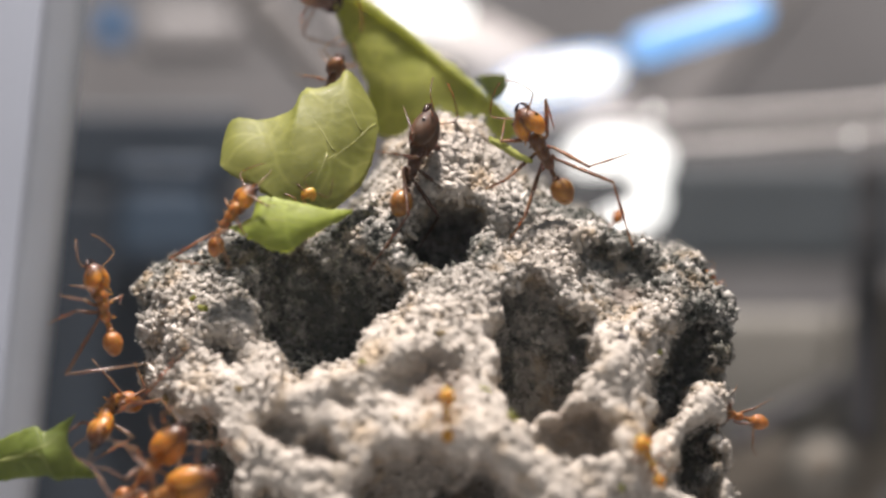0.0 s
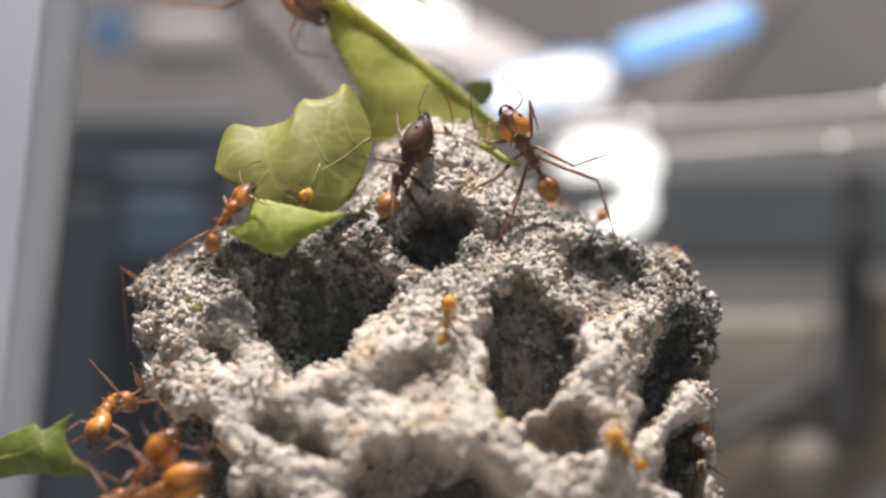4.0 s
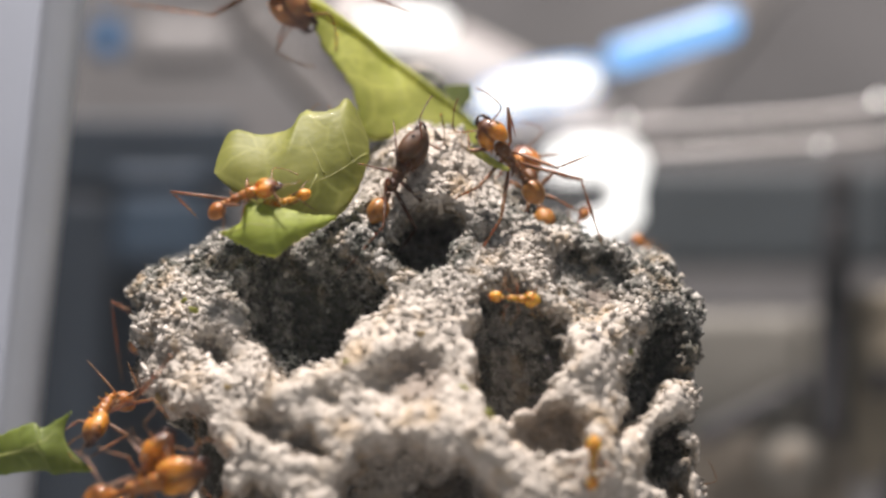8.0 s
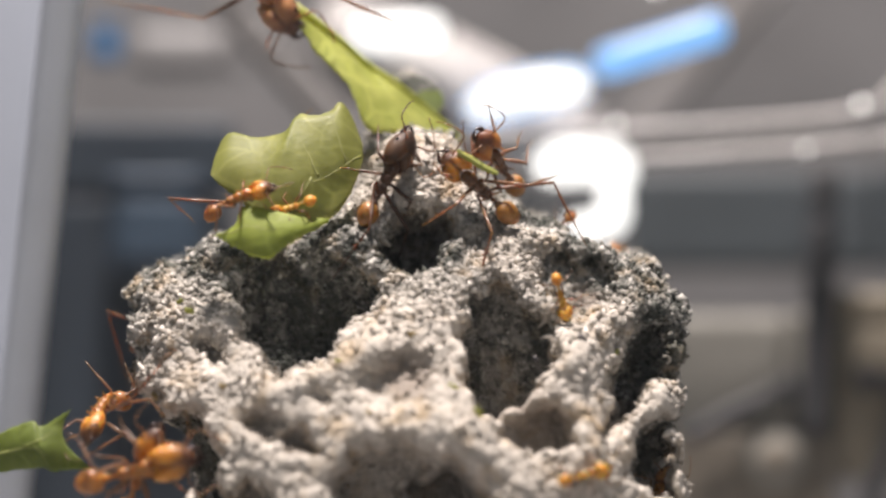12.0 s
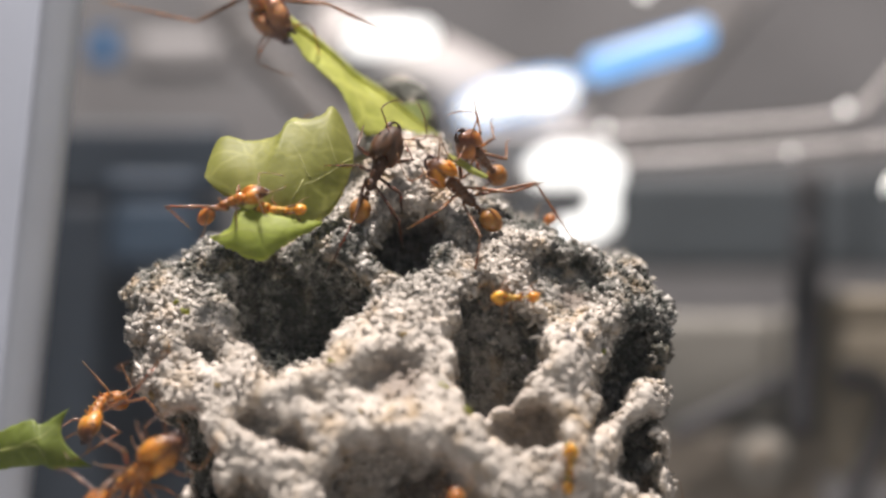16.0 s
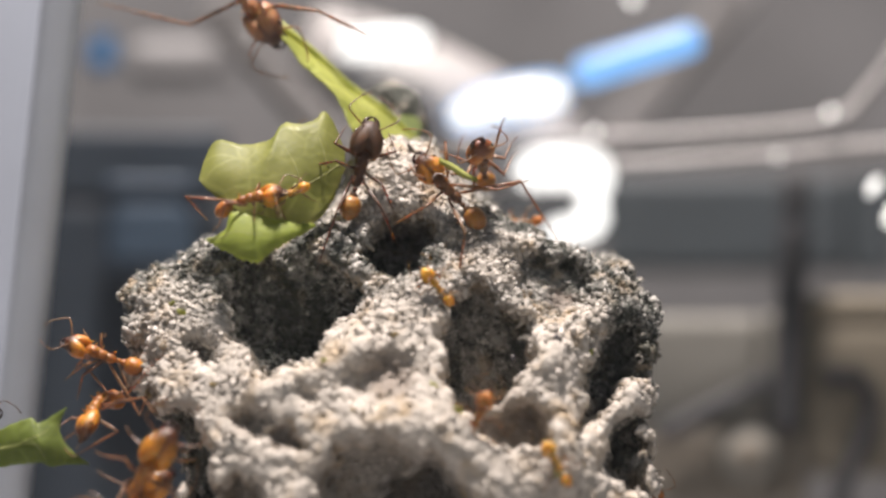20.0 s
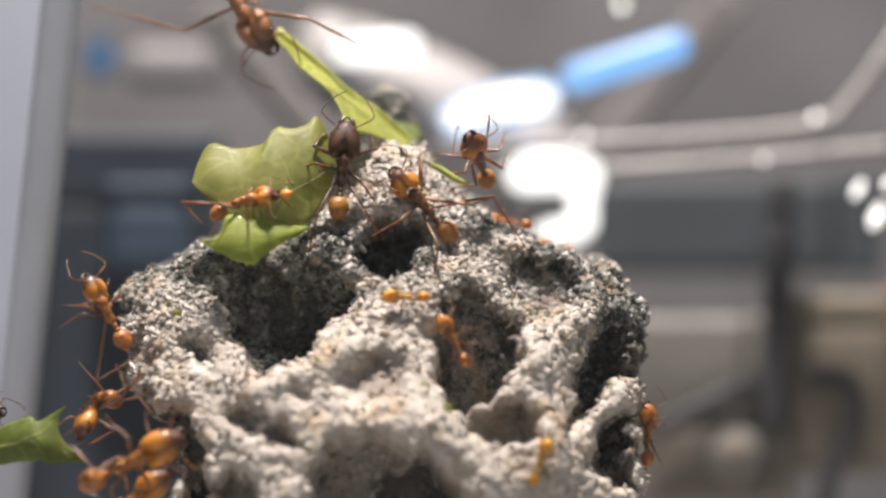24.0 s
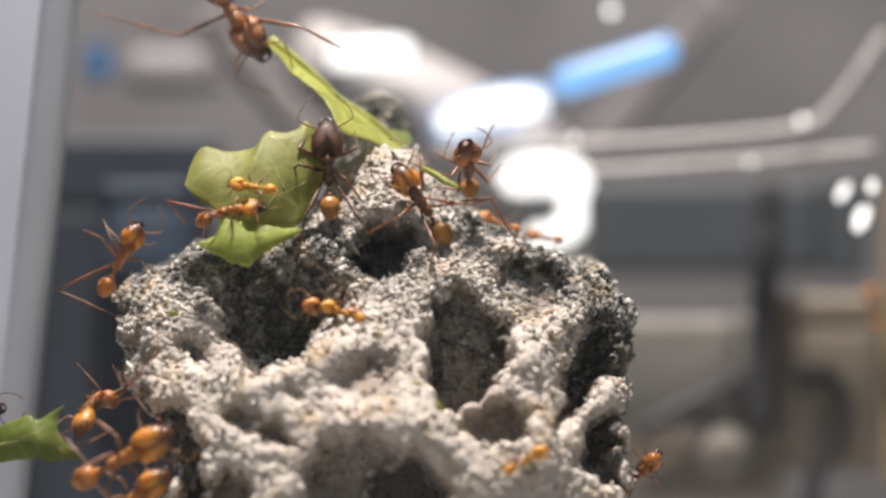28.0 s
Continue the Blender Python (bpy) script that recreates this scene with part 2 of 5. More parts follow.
def add_tube(bm, pts, radii, n=7):
    """A closed tube through the points."""
    pts = [Vector(p) for p in pts]
    rings, side = [], None
    for i, p in enumerate(pts):
        d = (pts[min(i + 1, len(pts) - 1)] - pts[max(i - 1, 0)]).normalized()
        if side is None:
            side = d.orthogonal().normalized()
        side = (side - d * side.dot(d)).normalized()
        up = d.cross(side)
        rings.append([bm.verts.new(p + (side * math.cos(6.2832 * k / n) + up * math.sin(6.2832 * k / n)) * radii[i]) for k in range(n)])
    for a, b in zip(rings, rings[1:]):
        for k in range(n):
            bm.faces.new((a[k], a[(k + 1) % n], b[(k + 1) % n], b[k]))
    bm.faces.new(rings[0][::-1])
    bm.faces.new(rings[-1])


def smooth_line(pts, steps=5):
    """Points along a rounded curve through the given ones."""
    pts = [Vector(p) for p in pts]
    out = []
    for i in range(len(pts) - 1):
        p0, p1, p2, p3 = pts[max(i - 1, 0)], pts[i], pts[i + 1], pts[min(i + 2, len(pts) - 1)]
        for k in range(steps):
            t = k / steps
            out.append(0.5 * (2 * p1 + (p2 - p0) * t + (2 * p0 - 5 * p1 + 4 * p2 - p3) * t * t + (3 * p1 - p0 - 3 * p2 + p3) * t ** 3))
    return out + [pts[-1]]


def add_box(bm, c, size, bevel=0.0, turn=0.0):
    made = bmesh.ops.create_cube(bm, size=1.0)["verts"]
    rot = Matrix.Rotation(radians(turn), 3, "Y")
    for w in made:
        w.co = rot @ Vector((w.co.x * size[0], w.co.y * size[1], w.co.z * size[2])) + Vector(c)
    if bevel:
        edges = {e for w in made for e in w.link_edges}
        bmesh.ops.bevel(bm, geom=list(edges), offset=bevel, segments=3, affect="EDGES", profile=0.5)


# ---------------------------------------------------------------- the stone
def value_noise(shape, cell, seed):
    """Smooth noise in -1..1 on a grid, with lumps of about cell steps."""
    rng = np.random.default_rng(seed)
    n = [int(s / cell) + 3 for s in shape]
    f = rng.uniform(-1, 1, n)
    for ax, s in enumerate(shape):
        t = np.arange(s) / cell
        i = t.astype(int)
        w = t - i
        w = w * w * (3 - 2 * w)
        sh = [1, 1, 1]
        sh[ax] = s
        w = w.reshape(sh)
        f = np.take(f, i, ax) * (1 - w) + np.take(f, i + 1, ax) * w
    return f


def smooth_min(a, b, k):
    h = np.clip(0.5 + 0.5 * (b - a) / k, 0, 1)
    return b + (a - b) * h - k * h * (1 - h)


STEP = 0.24
LOW = (-18.5, -13.0, -27.0)
COUNT = (155, 158, 168)
FLOOR_Z = -26.0
GX, GY, GZ = np.meshgrid(*[LOW[i] + STEP * np.arange(COUNT[i]) for i in range(3)], indexing="ij", sparse=True)


def lump(c, r, power=2.0):
    q = (np.abs((GX - c[0]) / r[0]) ** power + np.abs((GY - c[1]) / r[1]) ** power + np.abs((GZ - c[2]) / r[2]) ** power) ** (1 / power)
    return (q - 1) * min(r)


def face_depth(field, x, z):
    """How far back the stone's front lies at x, z."""
    i = int(np.clip(round((x - LOW[0]) / STEP), 0, COUNT[0] - 1))
    k = int(np.clip(round((z - LOW[2]) / STEP), 0, COUNT[2] - 1))
    inside = np.nonzero(field[i, :, k] < 0)[0]
    return LOW[1] + STEP * inside[0] if len(inside) else 6.0


def smooth_max(a, b, k):
    return -smooth_min(-a, -b, k)


def front_of(field):
    """The depth of the stone's front over its whole height and width, a little smoothed."""
    inside = field < 0
    y = np.where(inside.any(1), LOW[1] + STEP * inside.argmax(1), 8.0)
    for _ in range(6):
        p = np.pad(y, 1, mode="edge")
        y = (p[:-2, 1:-1] + p[2:, 1:-1] + p[1:-1, :-2] + p[1:-1, 2:] + 2 * y) / 6
    return y


def corner_distance(corners):
    """Signed distance in the upright plane to a closed outline of corners, ragged a little."""
    x = (LOW[0] + STEP * np.arange(COUNT[0]))[:, None] + 0 * np.arange(COUNT[2])[None]
    z = (LOW[2] + STEP * np.arange(COUNT[2]))[None] + 0 * x
    x, z = x + 0.25 * np.sin(z * 2.3) + 0.12 * np.sin(z * 5.1 + x), z + 0.25 * np.sin(x * 2.1) + 0.12 * np.sin(x * 4.7 - z)
    best, side = np.full(x.shape, 1e9), np.zeros(x.shape, bool)
    for (ax, az), (bx, bz) in zip(corners, corners[1:] + corners[:1]):
        ex, ez = bx - ax, bz - az
        t = np.clip(((x - ax) * ex + (z - az) * ez) / (ex * ex + ez * ez), 0, 1)
        best = np.minimum(best, np.hypot(x - ax - t * ex, z - az - t * ez))
        side ^= ((az > z) != (bz > z)) & (x < ex * (z - az) / (ez if ez else 1e-9) + ax)
    return np.where(side, -best, best)


CAVITIES = []


def hole(depth, taper, *corners):
    """A hole in the stone's face: how deep it goes, how fast it narrows, and the corners (x, z) of its mouth."""
    CAVITIES.append((depth, taper, list(corners)))


hole(7.0, 0.05, (-11.0, -1.7), (-10.0, -0.2), (-8.8, 1.7), (-6.3, 2.2), (-5.0, 0.6), (-3.7, -0.35), (-1.65, -1.75), (-3.08, -3.71), (-5.04, -6.01), (-6.63, -6.93), (-7.88, -7.23), (-9.1, -6.5), (-10.1, -4.9), (-10.7, -3.2))
hole(6.5, 0.08, (-2.3, 0.5), (-1.7, 2.2), (-0.2, 3.2), (1.4, 3.6), (2.3, 2.6), (2.45, 0.9), (1.3, -0.6), (-0.22, -1.5), (-1.45, -1.15))
hole(2.7, 0.02, (3.8, -1.3), (5.1, -0.75), (6.5, -1.5), (7.6, -3.1), (8.45, -4.5), (8.45, -6.4), (7.5, -7.95), (6.2, -8.6), (5.05, -9.9), (3.55, -8.9), (3.05, -7.04), (2.85, -5.02), (3.05, -3.3))
hole(2.3, 0.2, (7.1, 0.1), (8.79, 0.8), (11.35, 0.42), (12.4, -1.2), (11.4, -3.3), (10.3, -3.8), (9.12, -4.4), (8.1, -3.2), (7.5, -1.7))
hole(4.0, 0.12, (12.75, -4.79), (13.83, -3.31), (15.11, -3.31), (15.62, -5.07), (15.52, -6.93), (14.17, -8.11), (12.98, -9.73), (11.53, -10.88), (11.66, -8.11), (11.97, -6.42))
hole(6.5, 0.08, (13.0, -11.0), (14.5, -9.4), (15.5, -9.2), (15.6, -14.2), (14.0, -14.6), (12.9, -12.6))
hole(3.2, 0.12, (5.28, -9.63), (6.44, -8.64), (8.58, -8.77), (9.77, -9.63), (9.51, -11.05), (8.09, -11.74), (6.44, -11.54), (4.95, -11.21))
hole(5.5, 0.1, (-5.2, -14.9), (-4.86, -13.0), (-3.8, -11.4), (-2.5, -10.6), (-0.7, -10.5), (0.9, -11.0), (1.1, -11.9), (-0.5, -12.9), (-1.2, -13.8), (-1.4, -16.5), (-5.3, -16.5))
hole(9.5, 0.03, (-1.1, -14.9), (-0.8, -13.3), (0.1, -12.2), (1.9, -11.7), (3.7, -12.6), (4.3, -14.5), (4.1, -16.5), (-1.2, -16.5))
hole(2.0, 0.3, (-10.1, -9.8), (-9.5, -9.05), (-8.2, -9.15), (-7.6, -10.05), (-8.2, -10.75), (-9.5, -10.65))
hole(1.7, 0.4, (-7.76, -10.67), (-6.9, -10.11), (-5.98, -10.57), (-5.91, -11.66), (-6.9, -11.99), (-7.62, -11.49))
hole(0.95, 0.85, (-3.3, -8.4), (-2.9, -6.8), (-1.5, -5.75), (0.3, -5.6), (1.3, -6.9), (0.8, -8.1), (-0.8, -8.8), (-2.2, -8.95))
hole(2.2, 0.25, (-13.28, -5.43), (-12.44, -4.82), (-11.57, -5.22), (-11.5, -6.36), (-12.44, -6.77), (-13.18, -6.36))
hole(4.0, 0.15, (-11.12, -13.74), (-9.81, -13.08), (-8.34, -13.47), (-8.18, -15.7), (-11.29, -15.7))
hole(7.5, 0.05, (-15.2, -8.7), (-14.0, -8.6), (-12.6, -9.6), (-11.6, -11.3), (-11.35, -13.47), (-11.22, -16.16), (-13.1, -16.16), (-12.97, -13.13), (-13.67, -10.77))
hole(0.8, 0.3, (-16.76, -5.13), (-15.63, -4.79), (-15.11, -6.5), (-15.25, -8.21), (-16.65, -8.21))
hole(0.9, 0.6, (-6.04, -7.94), (-5.48, -7.54), (-4.91, -8.01), (-5.15, -8.8), (-5.91, -8.77))
hole(1.3, 0.5, (2.6, 0.3), (3.0, 1.5), (4.3, 2.0), (5.6, 1.5), (5.4, 0.4), (4.2, -0.2))
UPRIGHT = (2, 4)     # holes with an upright rear wall; their depth is its y
OUTLINE = [(-17.14, -1.72), (-15.86, -1.17), (-14.15, -0.41), (-12.6, 0.62), (-9.38, 1.21), (-6.34, 1.46), (-4.12, 3.15), (-3.24, 5.25), (-1.84, 7.07), (0.08, 7.84), (1.66, 7.25), (3.06, 5.75),
           (4.44, 4.0), (6.51, 2.7), (8.41, 1.73), (10.28, 0.62), (12.18, -0.07), (13.56, -0.07), (14.59, -0.69), (15.18, -1.9), (16.09, -3.36), (16.02, -5.15), (15.82, -7.18), (16.04, -8.18),
           (15.71, -10.52), (16.06, -12.51), (16.0, -18.6), (18.0, -29.0), (-16.0, -29.0), (-13.9, -18.6), (-13.4, -14.7), (-13.16, -12.84), (-13.69, -11.54), (-14.37, -10.11), (-15.63, -8.72), (-16.79, -8.24), (-16.83, -5.84), (-17.14, -3.78)]
SLOPING = {0: 0.72}  # holes whose rear wall leans, shallow at the top by this share
SKIN = []


def front_slope():
    """How far back the uncut front lies: a slope that leans back upwards, falls off to both sides and ends in a round spire."""
    x, z = GX[:, 0, :], GZ[:, 0, :]
    y = np.interp(z, (-27, -15, -11.5, -8, -4, -1, 1.5, 4, 8.5), (-8, -8.5, -7.6, -5.6, -2.8, -0.6, 1.2, 2.6, 5.0)) + np.where(x < 0.5, 0.013, 0.02) * (x - 0.5) ** 2
    y = y + np.clip((z - 1) / 4, 0, 1) * 0.25 * (x - 0.3) ** 2
    for (ax, az), (bx, bz), wide, high in (((-8.5, -8.0), (-2.0, -5.4), 1.2, 0.6), ((-2.0, -5.4), (2.0, -3.0), 1.4, 0.4), ((-5.5, -9.6), (2.6, -10.1), 1.8, 0.5), ((2.6, -10.1), (6.5, -14.0), 1.4, 0.9),
                                           ((7.6, -2.6), (9.6, -6.5), 0.9, 0.6), ((9.6, -6.5), (10.6, -13.0), 1.2, 1.0), ((10.0, -5.6), (13.5, -3.2), 1.0, 0.7)):
        ex, ez = bx - ax, bz - az
        t = np.clip(((x - ax) * ex + (z - az) * ez) / (ex * ex + ez * ez), 0, 1)
        y = y - high * np.exp(-((x - ax - t * ex) ** 2 + (z - az - t * ez) ** 2) / wide ** 2)
    return y


def carve_stone():
    f = smooth_max(front_slope()[:, None, :] - GY, corner_distance(OUTLINE)[:, None, :] + 0 * GY, 1.6)
    f = smooth_max(f, GY - 21.0, 3.0)
    f = smooth_min(f, lump((-0.5, 15, 5.3), (2.4, 3.6, 6.2), 2.2), 0.8)
    f = f + value_noise(COUNT, 12.0, 3) * 0.3 + value_noise(COUNT, 6.0, 4) * 0.14
    front = front_of(f)
    SKIN.append(front)
    for number, (depth, taper, corners) in enumerate(CAVITIES):
        mouth = corner_distance(corners) - 0.3
        lip = front[mouth < 0].mean()
        flat = np.repeat(mouth[:, None, :], COUNT[1], 1)
        for j in range(COUNT[1]):                              # the hole sinks as it goes in
            sunk = int(round(0.22 * min(6.0, max(0.0, LOW[1] + STEP * j - lip)) / STEP))
            if sunk:
                flat[:, j, :-sunk] = mouth[:, sunk:]
        back = GY - front[:, None, :]
        rear = GY - depth if number in UPRIGHT else back - depth * (1 - SLOPING.get(number, 0) * np.clip((GZ + 5.5) / 6.0, 0, 1))
        pit = smooth_max(flat + taper * np.maximum(back, 0), rear, 0.8)
        f = smooth_max(f, -pit, 0.3)
    f = f + value_noise(COUNT, 2.9, 5) * 0.1
    return np.maximum(f, FLOOR_Z - GZ)


def surface_of(f):
    """Skins the field with quads: one corner for every crossed cell."""
    neg = f < 0
    n = [s - 1 for s in f.shape]
    acc = np.zeros((*n, 3))
    cnt = np.zeros(n)
    base = np.stack(np.meshgrid(*[np.arange(s) for s in n], indexing="ij"), -1).astype(float)
    for ax in range(3):
        o1, o2 = [a for a in range(3) if a != ax]
        for i in (0, 1):
            for j in (0, 1):
                lo, hi = [slice(0, s) for s in n], [slice(0, s) for s in n]
                for q in (lo, hi):
                    q[o1] = slice(i, i + n[o1])
                    q[o2] = slice(j, j + n[o2])
                hi[ax] = slice(1, n[ax] + 1)
                a, b = f[tuple(lo)], f[tuple(hi)]
                cross = (a < 0) != (b < 0)
                t = np.where(cross, a / np.where(cross, a - b, 1), 0)
                add = np.zeros((*n, 3))
                add[..., ax], add[..., o1], add[..., o2] = t, i, j
                acc += add * cross[..., None]
                cnt += cross
    live = cnt > 0
    index = -np.ones(n, int)
    index[live] = np.arange(live.sum())
    verts = (base[live] + acc[live] / cnt[live][:, None]) * STEP + np.array(LOW)
    faces = []
    for ax in range(3):
        o1, o2 = (ax + 1) % 3, (ax + 2) % 3
        sl = [slice(1, s) for s in n]
        sl[ax] = slice(0, n[ax])
        lo = neg[tuple(sl)]
        sh = list(sl)
        sh[ax] = slice(1, n[ax] + 1)
        hi = neg[tuple(sh)]

        def corner(d1, d2):
            q = [slice(1, s) for s in n]
            q[ax] = slice(0, n[ax])
            q[o1] = slice(1 - d1, n[o1] - d1)
            q[o2] = slice(1 - d2, n[o2] - d2)
            return index[tuple(q)]
        quad = np.stack([corner(1, 1), corner(0, 1), corner(0, 0), corner(1, 0)], -1)
        faces.append(quad[lo & ~hi])
        faces.append(quad[hi & ~lo][:, ::-1])
    return verts, np.concatenate(faces)


def mesh_object(name, verts, faces, material, parent=None):
    me = bpy.data.meshes.new(name)
    me.vertices.add(len(verts))
    me.vertices.foreach_set("co", np.asarray(verts, float).ravel())
    k = faces.shape[1]
    me.loops.add(faces.size)
    me.loops.foreach_set("vertex_index", faces.ravel().astype(np.int32))
    me.polygons.add(len(faces))
    me.polygons.foreach_set("loop_start", np.arange(0, faces.size, k, dtype=np.int32))
    me.polygons.foreach_set("use_smooth", [True] * len(faces))
    me.update(calc_edges=True)
    me.materials.append(material)
    ob = new(name, me)
    ob.parent = parent
    return ob


FIELD = carve_stone()
STONE = thing("porous_stone", "pale grey porous stone with deep holes and a granular surface", "stone")


def knobs(p, cell, seed):
    """Domes packed side by side: 1 on a dome's top, 0 and less in the clefts."""
    table = np.random.default_rng(seed).uniform(0.08, 0.92, (32, 32, 32, 3))
    q = p / cell
    base = np.floor(q).astype(int)
    best = np.full(len(p), 9.0)
    for dx in (-1, 0, 1):
        for dy in (-1, 0, 1):
            for dz in (-1, 0, 1):
                c = base + (dx, dy, dz)
                w = c % 32
                d = c + table[w[:, 0], w[:, 1], w[:, 2]] - q
                best = np.minimum(best, (d * d).sum(1))
    return 1 - best * 1.9


def one_piece(v, q):
    """Drops crumbs that hang in the air."""
    name = np.arange(len(v))
    e = np.concatenate([q[:, [0, 1]], q[:, [1, 2]], q[:, [2, 3]], q[:, [3, 0]]])
    while True:
        m = np.minimum(name[e[:, 0]], name[e[:, 1]])
        was = name.copy()
        np.minimum.at(name, e[:, 0], m)
        np.minimum.at(name, e[:, 1], m)
        name = name[name]
        name = name[name]
        if (was == name).all():
            break
    main = np.bincount(name).argmax()
    return q[name[q[:, 0]] == main]


def sheltered(p):
    """How deep behind the stone's uncut front the points lie."""
    i = np.clip(np.round((p[:, 0] - LOW[0]) / STEP).astype(int), 0, COUNT[0] - 1)
    k = np.clip(np.round((p[:, 2] - LOW[2]) / STEP).astype(int), 0, COUNT[2] - 1)
    return p[:, 1] - SKIN[0][i, k]


def build_stone():
    v, q = surface_of(FIELD)
    q = one_piece(v, q)
    a, b, c, d = (v[q[:, i]] for i in range(4))
    nrm = np.cross(c - a, d - b)
    nrm /= np.linalg.norm(nrm, axis=1)[:, None] + 1e-9
    vn = np.zeros_like(v)
    for i in range(4):
        np.add.at(vn, q[:, i], nrm)
    vn /= np.linalg.norm(vn, axis=1)[:, None] + 1e-9
    mid = (a + b + c + d) / 4
    seen = ((nrm[:, 1] < 0.45) | (nrm[:, 2] > 0.1)) & (mid[:, 2] > -16.5) & (mid[:, 1] < 19)
    fine, t = [], np.arange(4) / 3
    for i in range(4):                                         # each visible quad in nine
        for j in range(4):
            w = ((1 - t[i]) * (1 - t[j]), t[i] * (1 - t[j]), t[i] * t[j], (1 - t[i]) * t[j])
            fine.append((sum(w[k] * v[q[seen, k]] for k in range(4)), sum(w[k] * vn[q[seen, k]] for k in range(4))))
    p = np.stack([f[0] for f in fine], 1).reshape(-1, 3)
    n = np.stack([f[1] for f in fine], 1).reshape(-1, 3)
    key = np.round((p + 60) * 2000).astype(np.int64)
    key = (key[:, 0] << 42) + (key[:, 1] << 21) + key[:, 2]
    _, first, index = np.unique(key, return_index=True, return_inverse=True)
    p, n = p[first], n[first]
    n /= np.linalg.norm(n, axis=1)[:, None] + 1e-9
    index = index.reshape(-1, 16)
    quads = np.concatenate([index[:, [i * 4 + j, (i + 1) * 4 + j, (i + 1) * 4 + j + 1, i * 4 + j + 1]] for i in range(3) for j in range(3)])
    warp = p + 0.16 * np.sin(p[:, [1, 2, 0]] * 5.1) + 0.1 * np.sin(p[:, [2, 0, 1]] * 9.7 + p) + 0.05 * np.sin(p[:, [1, 2, 0]] * 21.0 + 2 * p)
    low = 1 - np.clip((-0.5 * p[:, 2] - p[:, 1] - 0.3) / 5.5, 0, 1)      # the upper part is rougher
    low = low * (1 - 0.7 * np.clip(sheltered(p) - 0.7, 0, 1))            # and the walls of the holes are smoother
    rise = np.maximum(knobs(warp, 0.46, 21), -0.5) * (0.075 + 0.155 * low) + np.maximum(knobs(warp + 7, 0.24, 22), -0.4) * (0.025 + 0.085 * low) + knobs(warp * (1, 1, 0.8), 0.95, 23) * (0.2 - 0.11 * low)
    p = p + n * rise[:, None]
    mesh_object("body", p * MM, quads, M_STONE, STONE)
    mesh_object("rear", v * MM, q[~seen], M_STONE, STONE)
    rng = np.random.default_rng(12)
    pick = np.nonzero(seen & (nrm[:, 1] < 0.4))[0]
    worn = np.clip((-0.5 * mid[pick, 2] - mid[pick, 1] - 0.3) / 5.5, 0, 1)
    chance = (1 - 0.93 * worn) * (1 - np.where(mid[pick, 0] < -1.5, 0.2, 0.85) * np.clip(sheltered(mid[pick]) - 0.7, 0, 1)) * (1 - 0.7 * np.clip((mid[pick, 2] - 2.6) / 1.5, 0, 1))
    pick = rng.choice(pick, min(15000, len(pick)), replace=False, p=chance / chance.sum())
    ico = bmesh.new()
    bmesh.ops.create_icosphere(ico, subdivisions=1, radius=1.0)
    iv = np.array([w.co[:] for w in ico.verts])
    ico.faces.ensure_lookup_table()
    iq = np.array([[w.index for w in fc.verts] for fc in ico.faces])
    ico.free()
    r = np.clip(np.exp(rng.normal(-1.95, 0.35, len(pick))), 0.06, 0.26)
    stretch = rng.uniform(0.5, 1.2, (len(pick), 1, 3))
    stretch[:, 0, 0] *= rng.uniform(1.0, 2.0, len(pick))       # many are little worm-like crusts
    jig = 1 + rng.uniform(-0.42, 0.42, (len(pick), len(iv), 1))
    unit = iv[None] * jig * stretch
    unit[..., 1] += rng.uniform(-0.4, 0.4, (len(pick), 1)) * unit[..., 0] ** 2
    rot = np.linalg.qr(rng.normal(size=(len(pick), 3, 3)))[0]
    pts = np.einsum("nij,nkj->nki", rot, unit) * r[:, None, None]
    pts = pts + (mid[pick] + nrm[pick] * (0.14 + r * rng.uniform(-0.2, 0.7, len(pick)))[:, None] + rng.normal(0, 0.06, (len(pick), 3)))[:, None]
    faces = (iq[None] + (np.arange(len(pick)) * len(iv))[:, None, None]).reshape(-1, 3)
    g = mesh_object("grain", pts.reshape(-1, 3) * MM, faces, M_GRAIN, STONE)
    tagged(g, "pale and dark mineral grains", kind="stuff")


build_stone()


def surf(x, z):
    """A calmed front depth of the stone, for what crawls on it; wide holes are crossed near their rim."""
    ys = [face_depth(FIELD, x + dx, z + dz) for dx in (-0.8, 0, 0.8) for dz in (-0.8, 0, 0.8)]
    i = int(np.clip(round((x - LOW[0]) / STEP), 0, COUNT[0] - 1))
    k = int(np.clip(round((z - LOW[2]) / STEP), 0, COUNT[2] - 1))
    return min(sorted(ys)[3], SKIN[0][i, k] + 0.2)


